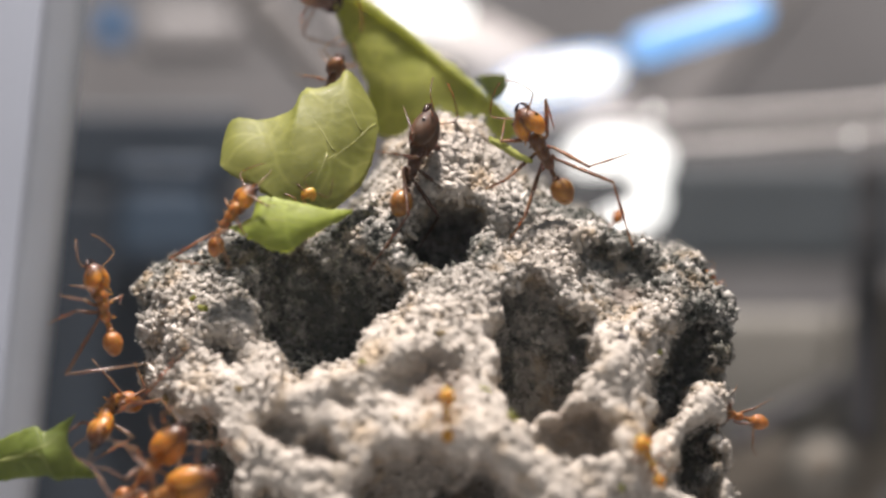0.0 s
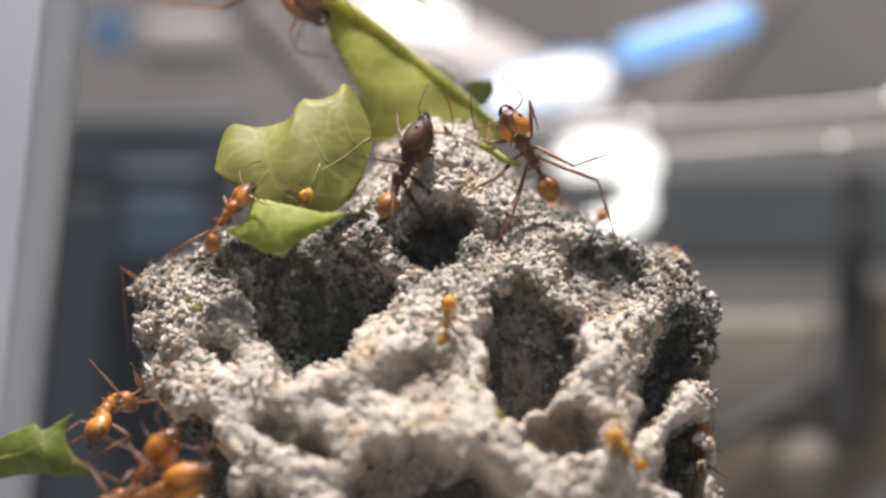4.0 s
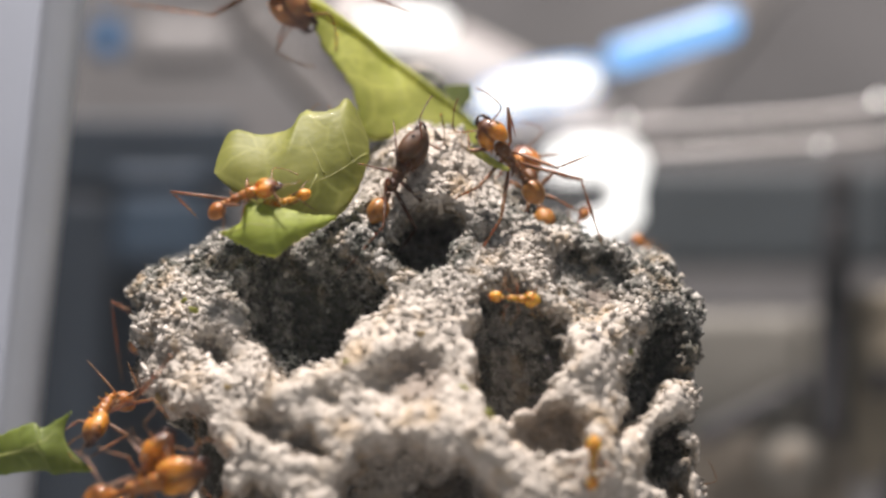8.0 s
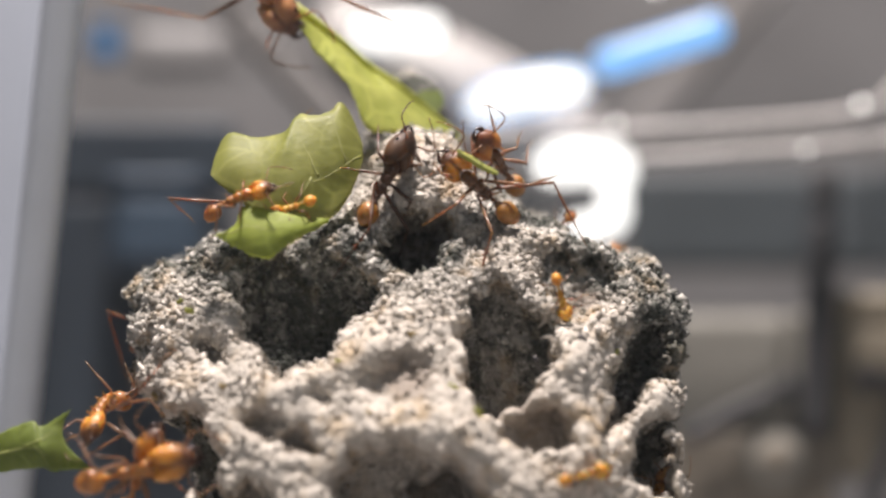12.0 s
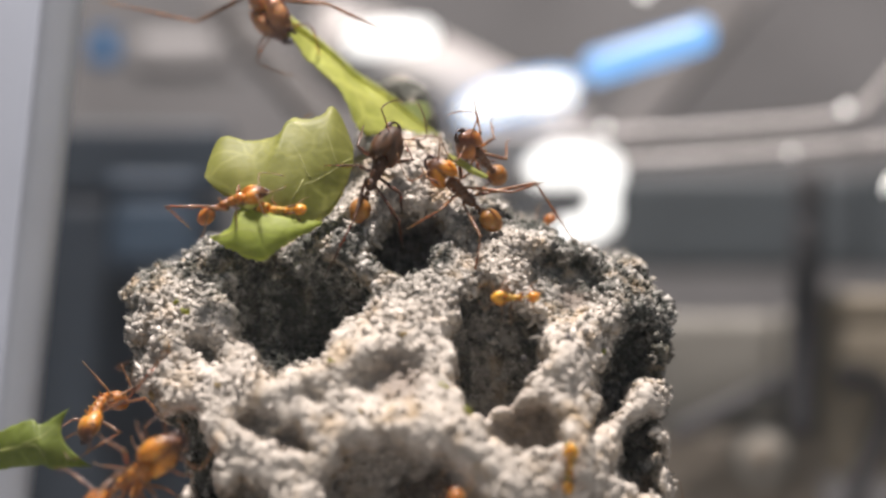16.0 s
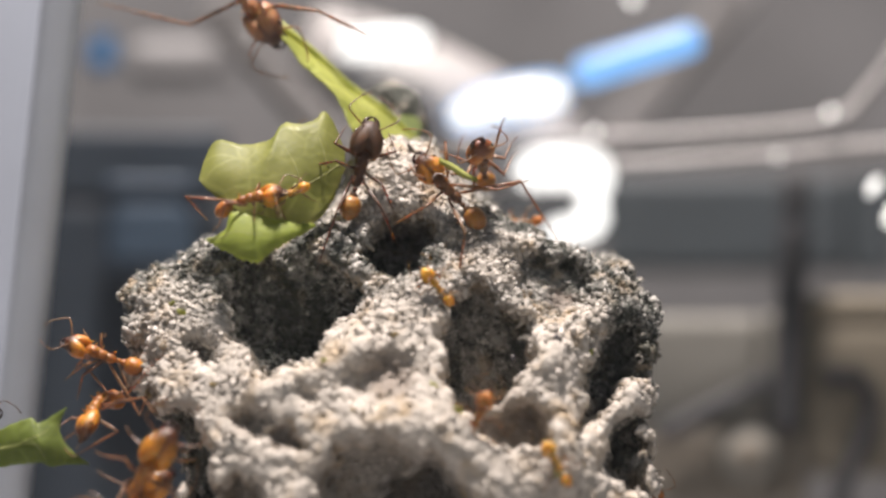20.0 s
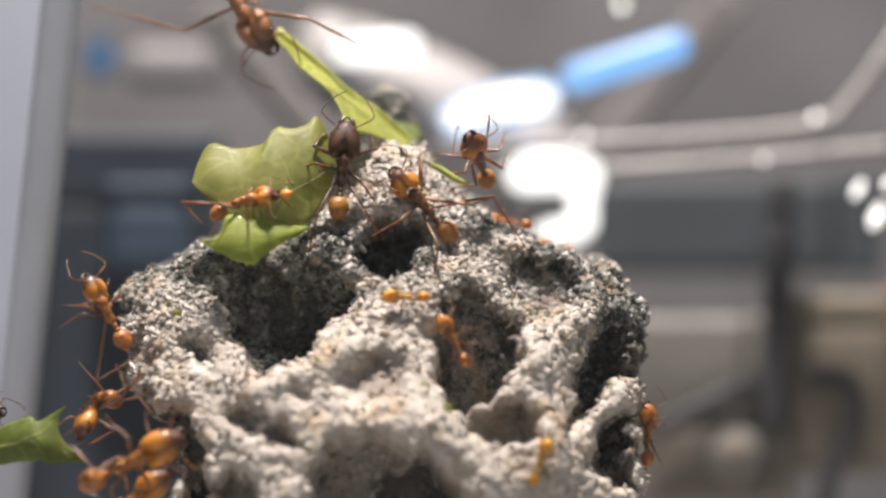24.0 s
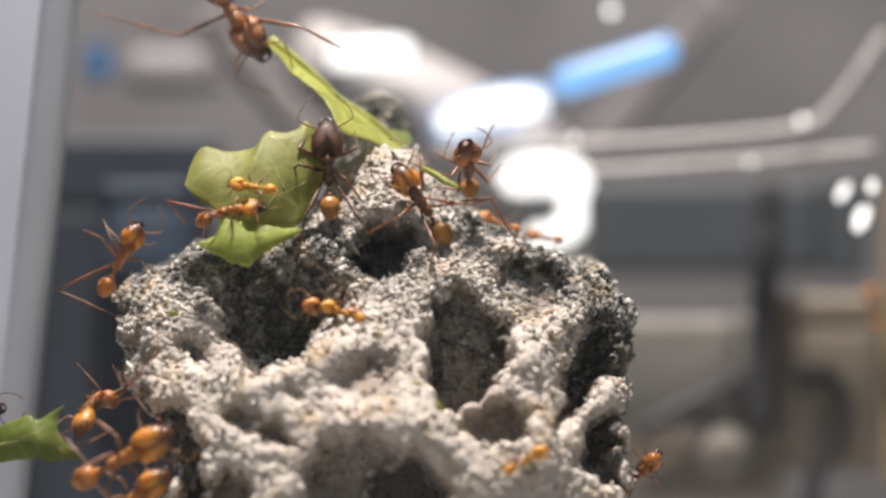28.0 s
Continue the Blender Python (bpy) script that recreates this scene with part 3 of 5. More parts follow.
# ---------------------------------------------------------------- leaves
def leaf(name, label, upper, lower, material, jag=0.12, bulge=0.6, seed=1, veins=(), thick=0.07, pivot=None, bow=0.0):
    """A cut piece of leaf between two edge lines, a little curved, with raised veins."""
    rng = random.Random(seed)
    up, lo = smooth_line(upper, 3), smooth_line(lower, 3)
    n, m = 44, 14

    def along(line, t):
        s = t * (len(line) - 1)
        i = min(int(s), len(line) - 2)
        return line[i].lerp(line[i + 1], s - i)
    pivot = Vector(pivot if pivot else upper[0])
    root = thing(name, label, "leaf", at=pivot)

    def place(s, t):
        p = along(up, s).lerp(along(lo, s), t)
        p.x -= bow * math.sin(math.pi * t) * s ** 5
        p.y -= bulge * math.sin(math.pi * t) * math.sin(math.pi * min(1, max(0, s)))
        p.y += 0.35 * noise.noise(p * 0.35 + Vector((seed * 7.3, 0, 0)))
        return p - pivot
    bm = bmesh.new()
    teeth = [(rng.uniform(-1, 1) * jag, rng.uniform(-1, 1) * jag) for _ in range(n + 1)]
    grid = []
    for i in range(n + 1):
        row = []
        for j in range(m + 1):
            t = j / m
            p = place(i / n, t)
            if j in (0, m):
                q = place(i / n, 0.5)
                p = p + (p - q).normalized() * teeth[i][j > 0]
            row.append(p)
        grid.append(row)
    front = [[bm.verts.new(p + Vector((0, -thick / 2, 0))) for p in row] for row in grid]
    back = [[bm.verts.new(p + Vector((0, thick / 2, 0))) for p in row] for row in grid]
    for i in range(n):
        for j in range(m):
            bm.faces.new((front[i][j], front[i][j + 1], front[i + 1][j + 1], front[i + 1][j]))
            bm.faces.new((back[i][j], back[i + 1][j], back[i + 1][j + 1], back[i][j + 1]))
    for i in range(n):
        for j in (0, m):
            bm.faces.new((front[i][j], front[i + 1][j], back[i + 1][j], back[i][j]))
    for j in range(m):
        for i in (0, n):
            bm.faces.new((front[i][j], back[i][j], back[i][j + 1], front[i][j + 1]))
    bmesh.ops.remove_doubles(bm, verts=bm.verts, dist=0.003)
    bmesh.ops.recalc_face_normals(bm, faces=bm.faces)
    part("blade", bm, material, root)
    for (s0, t0), (s1, t1), r, *raised in veins:
        bm = bmesh.new()
        sunk = raised[0] if raised else 0.9
        line = [place(s0 + (s1 - s0) * k / 12, t0 + (t1 - t0) * k / 12 + 0.012 * math.sin(k * 0.9)) + Vector((0, -thick / 2 + sunk * r, 0)) for k in range(13)]
        add_tube(bm, line, [1.6 * r * (1 - 0.6 * k / 12) for k in range(13)], 6)
        part("midrib" if raised else "vein", bm, M_VEIN_DULL if material is M_LEAF_DULL else M_VEIN, root)
    return root


LEANING = leaf("leaf_piece", "pale green cut leaf piece with a serrated edge",
     [(-12.36, 1.5, 5.01), (-12.0, 2.0, 6.3), (-11.3, 2.3, 7.4), (-9.39, 2.2, 7.15), (-7.9, 2.3, 7.5), (-7.4, 2.5, 8.2), (-6.94, 2.8, 8.55), (-6.07, 2.8, 8.5), (-5.2, 3.0, 8.7), (-4.7, 3.2, 9.2), (-4.3, 3.3, 9.2), (-3.8, 3.4, 8.4), (-3.15, 3.4, 6.68)],
     [(-12.35, 1.2, 4.83), (-11.65, 0.8, 4.08), (-10.54, 0.4, 3.39), (-9.91, 0, 2.65), (-8.82, -0.2, 1.76), (-7.48, 0, 1.36), (-6.14, 0.4, 1.57), (-4.8, 1, 2.38), (-3.8, 1.8, 3.82), (-3.15, 2.8, 5.65)],
     M_LEAF_DULL, 0.09, 0.7, 2, veins=(((0.97, 0.62), (0.3, 0.58), 0.045), ((0.85, 0.58), (0.72, 0.1), 0.06), ((0.66, 0.55), (0.5, 0.12), 0.055), ((0.62, 0.54), (0.52, 0.95), 0.05)))
cam.data.dof.focus_object = LEANING
leaf("leaf_flap", "bright green folded-over leaf corner resting on the stone's rim",
     [(-12.01, -1.2, 1.25), (-10.8, -1.2, 1.76), (-10.41, -1, 2.91), (-9.13, -1, 2.84), (-7.45, -0.9, 2.43), (-6.11, -0.6, 2.23), (-5.1, -0.3, 2.24)],
     [(-12.01, -1.2, 1.19), (-11.11, -1.8, 0.68), (-9.92, -2.0, 0.08), (-8.82, -2, -0.26), (-7.93, -1.6, 0.35), (-6.76, -1.2, 1.09), (-5.17, -0.4, 1.97)],
     M_LEAF_FOLD, 0.08, 0.4, 3, veins=(((0.05, 0.4), (0.95, 0.45), 0.05),))
LEAF_TURNING = leaf("carried_leaf", "long yellow-green leaf piece held up in the jaws of an ant",
                    [(-6.46, 10, 15.7), (-3.7, 10, 14.0), (-1.63, 10, 12.55), (0.43, 10, 10.95), (2.5, 10, 9.25), (4.75, 9.6, 7.05)],
                    [(-6.95, 10, 15.2), (-5.85, 9.8, 12.64), (-4.52, 9.6, 9.64), (-4.06, 9.6, 6.79), (-2.2, 9.6, 6.66), (0.12, 9.6, 6.72), (3.1, 9.6, 5.85)],
                    M_LEAF, 0.1, 0.4, 4, veins=(((0.0, 0.05), (0.97, 0.05), 0.24, -0.3), ((0.3, 0.1), (0.55, 0.9), 0.05), ((0.5, 0.1), (0.7, 0.9), 0.045)),
                    pivot=(-6.46, 10, 15.7))
bm = bmesh.new()
_tip = [Vector((x + 6.4, y - 10.25, z - 15.85)) for x, y, z in ((2.0, 10.0, 10.3), (2.6, 9.8, 10.45), (3.75, 9.5, 10.4), (3.9, 9.6, 9.7), (3.5, 9.8, 9.15), (3.0, 9.95, 8.9))]
_near, _far = [bm.verts.new(p + Vector((0, -0.05, 0))) for p in _tip], [bm.verts.new(p + Vector((0, 0.05, 0))) for p in _tip]
bm.faces.new(_near)
bm.faces.new(_far[::-1])
for k in range(len(_tip)):
    bm.faces.new((_near[k - 1], _far[k - 1], _far[k], _near[k]))
bmesh.ops.recalc_face_normals(bm, faces=bm.faces)
part("folded_tip", bm, M_LEAF_TIP, LEAF_TURNING, "darker folded-up tip", smooth=False)
leaf("leaf_strip", "thin green leaf strip hanging off the held leaf", [(2.62, 1.5, 6.46), (3.45, 1.5, 6.1), (4.35, 1.3, 5.52), (5.14, 1.2, 5.08)],
     [(2.62, 1.4, 6.09), (3.34, 1.4, 5.66), (4.2, 1.2, 5.12), (5.06, 1.1, 4.86)], M_LEAF, 0.04, 0.1, 8, veins=(((0.05, 0.5), (0.95, 0.5), 0.03),))
leaf("small_leaf", "fresh green serrated leaf tip gripped by an ant",
     [(-26.87, -2, -11.4), (-24.85, -2, -10.66), (-23.58, -2, -10.12), (-22.76, -2.1, -9.95), (-22.42, -2.2, -10.28), (-21.47, -2.3, -9.77), (-20.59, -2.4, -9.23)],
     [(-26.87, -2, -13.14), (-24.85, -2, -13.07), (-23.49, -2.2, -12.83), (-22.13, -2.4, -12.75), (-21.62, -2.5, -12.98), (-20.61, -2.6, -12.81), (-19.17, -2.6, -12.81)],
     M_LEAF_FRESH, 0.04, 0.5, 5, veins=(((0.0, 0.45), (0.97, 0.72), 0.07), ((0.35, 0.5), (0.97, 0.1), 0.05), ((0.45, 0.52), (0.7, 0.95), 0.04)), bow=1.1)


def crumb(name, label, category, x, z, size, turn, material, lift=0.15):
    """A small bit lying on the stone: a bent, thin scrap."""
    y = surf(x, z) - lift - 0.2
    root = thing(name, label, category, "scraps on the stone", at=(x, y, z))
    bm = bmesh.new()
    made = add_ball(bm, (0, 0, 0), (size, size * 0.16, size * 0.5), None, 10, 6)
    for w in made:
        w.co.y += 0.5 * size * (w.co.x / size) ** 2 - 0.2 * size
        w.co.z += 0.12 * size * math.sin(w.co.x / size * 4)
    bmesh.ops.rotate(bm, cent=(0, 0, 0), matrix=Matrix.Rotation(radians(turn), 3, "Y"), verts=bm.verts)
    part("scrap", bm, material, root)
    return root


M_SEED = mat("dark_husk", (0.035, 0.03, 0.03), 0.4)
M_STRAW = plastic("dry_straw", (0.4, 0.3, 0.13), 0.7, 2, 0.4)
for x, z, size, turn in ((12.15, -5.86, 0.4, -50), (2.36, -7.8, 0.5, 40), (3.84, -9.22, 0.5, 60), (-4.48, -6.24, 0.3, 10), (-13.58, -3.35, 0.45, 30), (-14.21, -2.78, 0.3, -20),
                         (9.8, -13.14, 0.4, -70), (-6.99, -7.8, 0.28, 0)):
    crumb("leaf_scrap", "tiny green leaf scrap lying on the stone", "leaf scrap", x, z, size * 0.8, turn, M_LEAF_DULL)
for x, z, size, turn in ((10.08, -5.04, 0.42, 65), (4.93, -10.94, 0.25, 20), (7.29, -6.24, 0.3, 80)):
    crumb("husk", "tiny dark husk stuck to the stone", "husk", x, z, size, turn, M_SEED)
for x, z, size, turn in ((-15.62, -8.5, 0.35, 70), (-3.85, -6.71, 0.3, 10), (-0.09, -4.67, 0.28, 0), (-11.38, -7.8, 0.3, 30), (-2.6, -9.22, 0.25, 50)):
    crumb("straw_bit", "tiny yellow straw bit on the stone", "straw bit", x, z, size, turn, M_STRAW)


def curls():
    """Little curled crusts standing off the stone's shaded side."""
    rng = random.Random(5)
    root = STONE
    bm = bmesh.new()
    for _ in range(9):
        x, z = rng.uniform(13.6, 16.2), rng.uniform(-14.5, -3.5)
        y = surf(x, z)
        a, rr = rng.uniform(0, 6.28), rng.uniform(0.1, 0.28)
        bend = rng.uniform(0.3, 0.9)
        pts = [(x + rr * math.cos(a + k * bend), y - 0.1 - 0.05 * k, z + rr * math.sin(a + k * bend)) for k in range(6)]
        add_tube(bm, pts, [0.08, 0.09, 0.09, 0.08, 0.07, 0.05], 6)
    for _ in range(70):                                        # flakes along the outline of the shaded side
        z = rng.uniform(-15.0, -1.5)
        k = int((z - LOW[2]) / STEP)
        cols = np.nonzero((FIELD[:, :110, k] < 0).any(1))[0]
        x = LOW[0] + STEP * cols[-1] - rng.uniform(0.0, 0.5)
        rows = np.nonzero(FIELD[max(0, cols[-1] - 2), :110, k] < 0)[0]
        y = LOW[1] + STEP * rows[int(rng.uniform(0, 0.6) * len(rows))]
        a, rr, bend = rng.uniform(-0.5, 1.9), rng.uniform(0.12, 0.3), rng.uniform(-0.5, 0.5)
        pts, p = [], Vector((x, y, z))
        for j in range(5):
            pts.append(p.copy())
            p = p + Vector((math.cos(a + j * bend), rng.uniform(-0.4, 0.1), math.sin(a + j * bend))) * rr * 0.7
        add_tube(bm, pts, [0.13, 0.13, 0.12, 0.1, 0.05], 6)
    tagged(part("crust", bm, M_GRAIN, root, "curled mineral crusts"), kind="stuff")


curls()


# ---------------------------------------------------------------- ants
def heart(p):
    """Head: wide lobes behind, a notch between them, narrow in front."""
    w = 0.98 - 0.26 * p.x - 0.1 * p.x * p.x
    x = p.x
    if x < 0:
        x = x * (1 + 0.3 * min(1, abs(p.y) * 1.6)) + 0.5 * math.exp(-(p.y / 0.28) ** 2) * -x
    groove = 1 - 0.22 * math.exp(-(p.y / 0.2) ** 2) * max(0, 0.6 - p.x)
    return Vector((x, p.y * w, p.z * (1 - 0.2 * p.x) * groove))


def banded(p):
    """Abdomen: a pear with shallow grooves between its plates."""
    k = 1 - 0.03 * max(0.0, math.sin(p.x * 9.0)) ** 4
    return Vector((p.x, p.y * (1 + 0.12 * p.x) * k, p.z * (1 + 0.1 * p.x) * k))


FEET = [(2.7, 2.3, -0.9), (0.2, 3.3, -1.0), (-2.7, 2.9, -1.0)]


def make_leg(hip, foot, size, thick, lift, knee=None, bend=0.0):
    """A leg from hip to foot: coxa, femur, tibia and thin tarsus, knee raised."""
    hip, foot = Vector(hip), Vector(foot)
    out = foot - hip
    flat = Vector((out.x, out.y, 0)).normalized()
    reach = out.length
    if knee is None:
        knee = hip + flat * reach * 0.4 + Vector((0, 0, lift * reach)) + Vector((-flat.y, flat.x, 0)) * reach * bend
        ankle = hip.lerp(foot, 0.8) + Vector((0, 0, lift * reach * 0.12))
    else:
        knee = Vector(knee)
        ankle = knee.lerp(foot, 0.7)
    a = hip + flat * 0.28 + Vector((0, 0, -0.12))
    line = [hip, a, a.lerp(knee, 0.45), knee, knee.lerp(ankle, 0.1), knee.lerp(ankle, 0.6), ankle, ankle.lerp(foot, 0.6), foot]
    radii = [0.16, 0.1, 0.15, 0.1, 0.07, 0.095, 0.05, 0.04, 0.03]
    bm = bmesh.new()
    rel = [(p - hip) * size for p in line]
    add_tube(bm, rel, [r * thick * size for r in radii], 6)
    for i in (3, 6):
        add_ball(bm, rel[i], [radii[i] * 1.15 * thick * size] * 3, None, 6, 4)
    return bm


FEELERS = []


def ant(label, size=1.0, body=None, leg=None, gaster=None, skin=None, head=1.0, feet=None, seed=1, curl=0.0, group="ants", face=1.0):
    """An ant about 7 mm long at size 1: it looks along +x, its back is +z."""
    body, leg = body or M_AMBER, leg or M_LEG
    gaster = gaster or body
    rng = random.Random(seed)
    root = thing("ant", label, "ant", group)
    s = size
    h = head * s

    def turned(bm, pivot, angle):
        bmesh.ops.rotate(bm, cent=pivot, matrix=Matrix.Rotation(angle, 3, "Y"), verts=bm.verts)
    bm = bmesh.new()
    hx = 1.25 * s + 0.85 * h
    add_ball(bm, (hx, 0, 0.1 * s), (0.95 * h * face, 0.98 * h, 0.72 * h), heart, 22, 14)
    for sy in (-1, 1):                                         # small spines behind the head
        add_tube(bm, [(hx - 0.9 * h, sy * 0.5 * h, 0.4 * h), (hx - 1.2 * h, sy * 0.6 * h, 0.62 * h)], [0.07 * h, 0.01 * h], 5)
    feelers = []
    skull = part("head", bm, skin or body, root)
    for sy in (-1, 1):
        bm = bmesh.new()
        tip = hx + (0.78 + 0.9 * (face - 1)) * h
        add_tube(bm, smooth_line([(tip - 0.15 * h, sy * 0.36 * h, -0.05 * h), (tip + 0.15 * h, sy * 0.34 * h, -0.08 * h), (tip + 0.32 * h, sy * 0.22 * h, -0.1 * h), (tip + 0.44 * h, sy * 0.02 * h, -0.1 * h)], 3),
                 [0.21 * h - 0.018 * k * h for k in range(10)], 6)
        part("mandible", bm, M_JAW, skull)
        bm = bmesh.new()
        add_ball(bm, (hx + 0.25 * h, sy * 0.8 * h, 0.25 * h), (0.12 * h,) * 3, None, 8, 6)
        part("eye", bm, M_EYE, skull)
        bm = bmesh.new()
        sw = rng.uniform(0.7, 1.2)
        line = smooth_line([(hx + 0.5 * h, sy * 0.3 * h, 0.45 * h), (hx + 0.9 * h, sy * (0.9 + 0.4 * sw) * h, 0.75 * h), (hx + 1.3 * h, sy * (1.2 + 0.5 * sw) * h, 0.7 * h),
                            (hx + (2.0 + 0.3 * sw) * h, sy * (0.9 + 0.3 * sw) * h, 0.35 * h), (hx + (2.6 + 0.2 * sw) * h, sy * 0.7 * sw * h, 0.1 * h)], 4)
        add_tube(bm, line, [(0.05 if k < 6 else 0.042) * s + 0.009 * s * math.sin(k * 2.2) for k in range(len(line))], 5)
        feelers.append((part("antenna", bm, leg, skull), Vector((hx + 0.5 * h, sy * 0.3 * h, 0.45 * h)), sy))
    bm = bmesh.new()
    add_ball(bm, (0.75 * s, 0, 0.1 * s), (0.66 * s, 0.48 * s, 0.5 * s), None, 14, 10)
    add_ball(bm, (0.1 * s, 0, 0.08 * s), (0.62 * s, 0.39 * s, 0.42 * s), None, 12, 8)
    add_ball(bm, (-0.55 * s, 0, 0.02 * s), (0.55 * s, 0.36 * s, 0.38 * s), None, 12, 8)
    for x, z, k in ((0.8, 0.5, 0.32), (0.25, 0.4, 0.25), (-0.75, 0.3, 0.35)):
        for sy in (-1, 1):
            add_tube(bm, [(x * s, sy * 0.28 * s, z * s), ((x - 0.1) * s, sy * 0.4 * s, (z + k) * s)], [0.08 * s, 0.012 * s], 5)
    part("thorax", bm, body, root)
    bm = bmesh.new()
    add_tube(bm, [(-0.95 * s, 0, 0), (-1.35 * s, 0, 0.02 * s), (-1.9 * s, 0, 0)], [0.14 * s, 0.13 * s, 0.16 * s], 8)
    add_ball(bm, (-1.25 * s, 0, 0.1 * s), (0.24 * s, 0.17 * s, 0.22 * s), None, 10, 6)
    add_ball(bm, (-1.62 * s, 0, 0.1 * s), (0.22 * s, 0.28 * s, 0.26 * s), None, 10, 6)
    turned(bm, (-0.95 * s, 0, 0), -curl * 0.5)
    part("petiole", bm, body, root)
    bm = bmesh.new()
    add_ball(bm, (-2.48 * s, 0, 0.05 * s), (0.84 * s, 0.7 * s, 0.66 * s), banded, 20, 24)
    turned(bm, (-1.3 * s, 0, 0), -curl)
    part("gaster", bm, gaster, root)
    legs = []
    feet = feet or {}
    for i, x in enumerate((0.8, 0.25, -0.3)):
        for sy in (-1, 1):
            hip = Vector((x * s, sy * 0.3 * s, -0.2 * s))
            f = feet.get((i, sy))
            if f is None:
                fx, fy, fz = FEET[i]
                f = (fx + rng.uniform(-0.7, 0.7), sy * (fy + rng.uniform(-0.7, 0.4)), fz + rng.uniform(-0.2, 0.3))
            knee = None
            if len(f) == 2:
                knee, f = f
            lg = part("leg", make_leg((x, sy * 0.3, -0.2), f, s, 0.92, rng.uniform(0.16, 0.3), knee, -sy * (0.22, 0.14, -0.16)[i] * rng.uniform(0.5, 1.4)), leg, root)
            lg.location = hip * MM
            legs.append((lg, hip, i, sy))
    FEELERS.extend(feelers)
    return root, legs


def stance(x, y, z, heading, tilt=0.0, roll=0.0):
    """Heading in the upright plane (0: +x, 90: up), tilt towards the viewer's side, roll about the body; at roll 0 the back faces -y."""
    h, k = radians(heading), radians(tilt)
    f = Vector((math.cos(h) * math.cos(k), -math.sin(k), math.sin(h) * math.cos(k)))
    u = Vector((0, -1, 0))
    u = (u - f * u.dot(f)).normalized()
    u.rotate(Matrix.Rotation(radians(roll), 3, f))
    side = u.cross(f)
    m = Matrix((f, side, u)).transposed().to_4x4()
    return Matrix.Translation((x * MM, y * MM, z * MM)) @ m


def gait(legs, stretches, swing=16.0, pace=0.4, seed=0):
    """Leg rows: steps within the stretches of time, rest outside."""
    rng = random.Random(seed)
    for lg, hip, i, sy in legs:
        phase = 1 if (i + (sy > 0)) % 2 else -1
        rows = [(0.0, 0.0, 0.0)]
        for a, b in stretches:
            t, k = a, phase
            while t < b - pace:
                t += pace
                rows.append((t, k * swing * rng.uniform(0.6, 1.0), k * rng.uniform(0, 5)))
                k = -k
        rows = [r for i2, r in enumerate(rows) if i2 == 0 or r[0] > rows[i2 - 1][0] + 0.05]
        if rows[-1][0] < 27.9:
            rows.append((28.0, 0.0, 0.0))
        walk(lg, [(min(t, 28.0), pose(hip.x * MM, hip.y * MM, hip.z * MM, e, 0, a)) for t, a, e in rows])


MOVES = []          # (thing, rows) and (legs, stretches) for motions()
STEPS = []


PLANTED = []


def lives(made, rows, steps=(), swing=16.0, pace=0.4, plant=None):
    MOVES.append((made[0], rows))
    if plant:
        PLANTED.append((made[1], rows, *plant))
    if steps:
        STEPS.append((made[1], steps, swing, pace, len(STEPS)))


def on_stone(rows, gap=1.05):
    """Sets the depth of rows to the stone's own front."""
    return [(t, x, surf(x, z) - gap, z, *r) for t, x, y, z, *r in rows]


DARK = ant("dark brown long-legged ant clinging to the stone's spire", 0.98, M_BROWN, M_LEG_DARK, M_GASTER, M_HEAD_DARK, head=1.12, face=1.22, seed=11,
           feet={(0, 1): ((1.61, 1.95, 0.60), (3.19, 0.91, -0.96)), (0, -1): ((1.47, -2.05, 0.62), (2.98, -1.85, -0.93)),
                 (1, 1): ((0.31, 1.85, 1.19), (0.19, 3.28, -0.85)), (1, -1): ((-0.88, -1.21, 1.36), (-2.37, -2.46, -0.49)),
                 (2, 1): ((-3.09, 1.59, 1.26), (-6.91, 2.51, -0.27)), (2, -1): ((-2.65, -1.38, 1.61), (-4.71, -2.83, -0.16))})
lives(DARK, [(0, -1.71, 2.0, 4.84, 72, -14, 60), (1.5, -1.69, 2.0, 4.76, 68, -14, 58), (3.5, -1.72, 2.0, 4.76, 66, -14, 52), (5.5, -1.74, 2.0, 4.70, 65, -14, 56), (7.5, -1.64, 2.0, 4.65, 61, -14, 56), (9, -1.55, 2.0, 4.41, 61, -14, 54), (10, -1.43, 2.0, 4.44, 59, -14, 54), (12, -1.80, 2.0, 4.59, 63, -12, 44), (14.5, -2.07, 2.0, 4.97, 67, -12, 32), (16, -1.95, 2.0, 5.05, 67, -12, 24), (18, -2.15, 2.0, 5.25, 73, -12, 16), (20, -2.42, 2.0, 5.53, 76, -12, 10), (24, -3.06, 2.0, 5.73, 85, -12, 0), (28, -3.51, 2.0, 5.96, 93, -12, 0)], plant=(92, {}, {}))
BIG = ant("large brown ant with a glossy amber head standing on a ridge", 0.97, M_RUST, M_LEG, M_GASTER, M_HEAD, head=1.0, seed=12,
          feet={(0, 1): ((1.89, 1.46, 1.40), (2.81, 1.62, -1.07)), (0, -1): ((2.82, -1.58, -0.24), (0.92, -0.80, -1.17)),
                (1, 1): ((-0.16, 1.76, 2.60), (-0.31, 4.21, 0.87)), (1, -1): ((-1.91, -2.53, 1.38), (-2.69, -4.67, -0.57)),
                (2, 1): ((-2.51, 1.55, 3.06), (-4.35, 5.24, 1.72)), (2, -1): ((-3.15, -3.44, 0.88), (-7.50, -2.06, -0.37))})
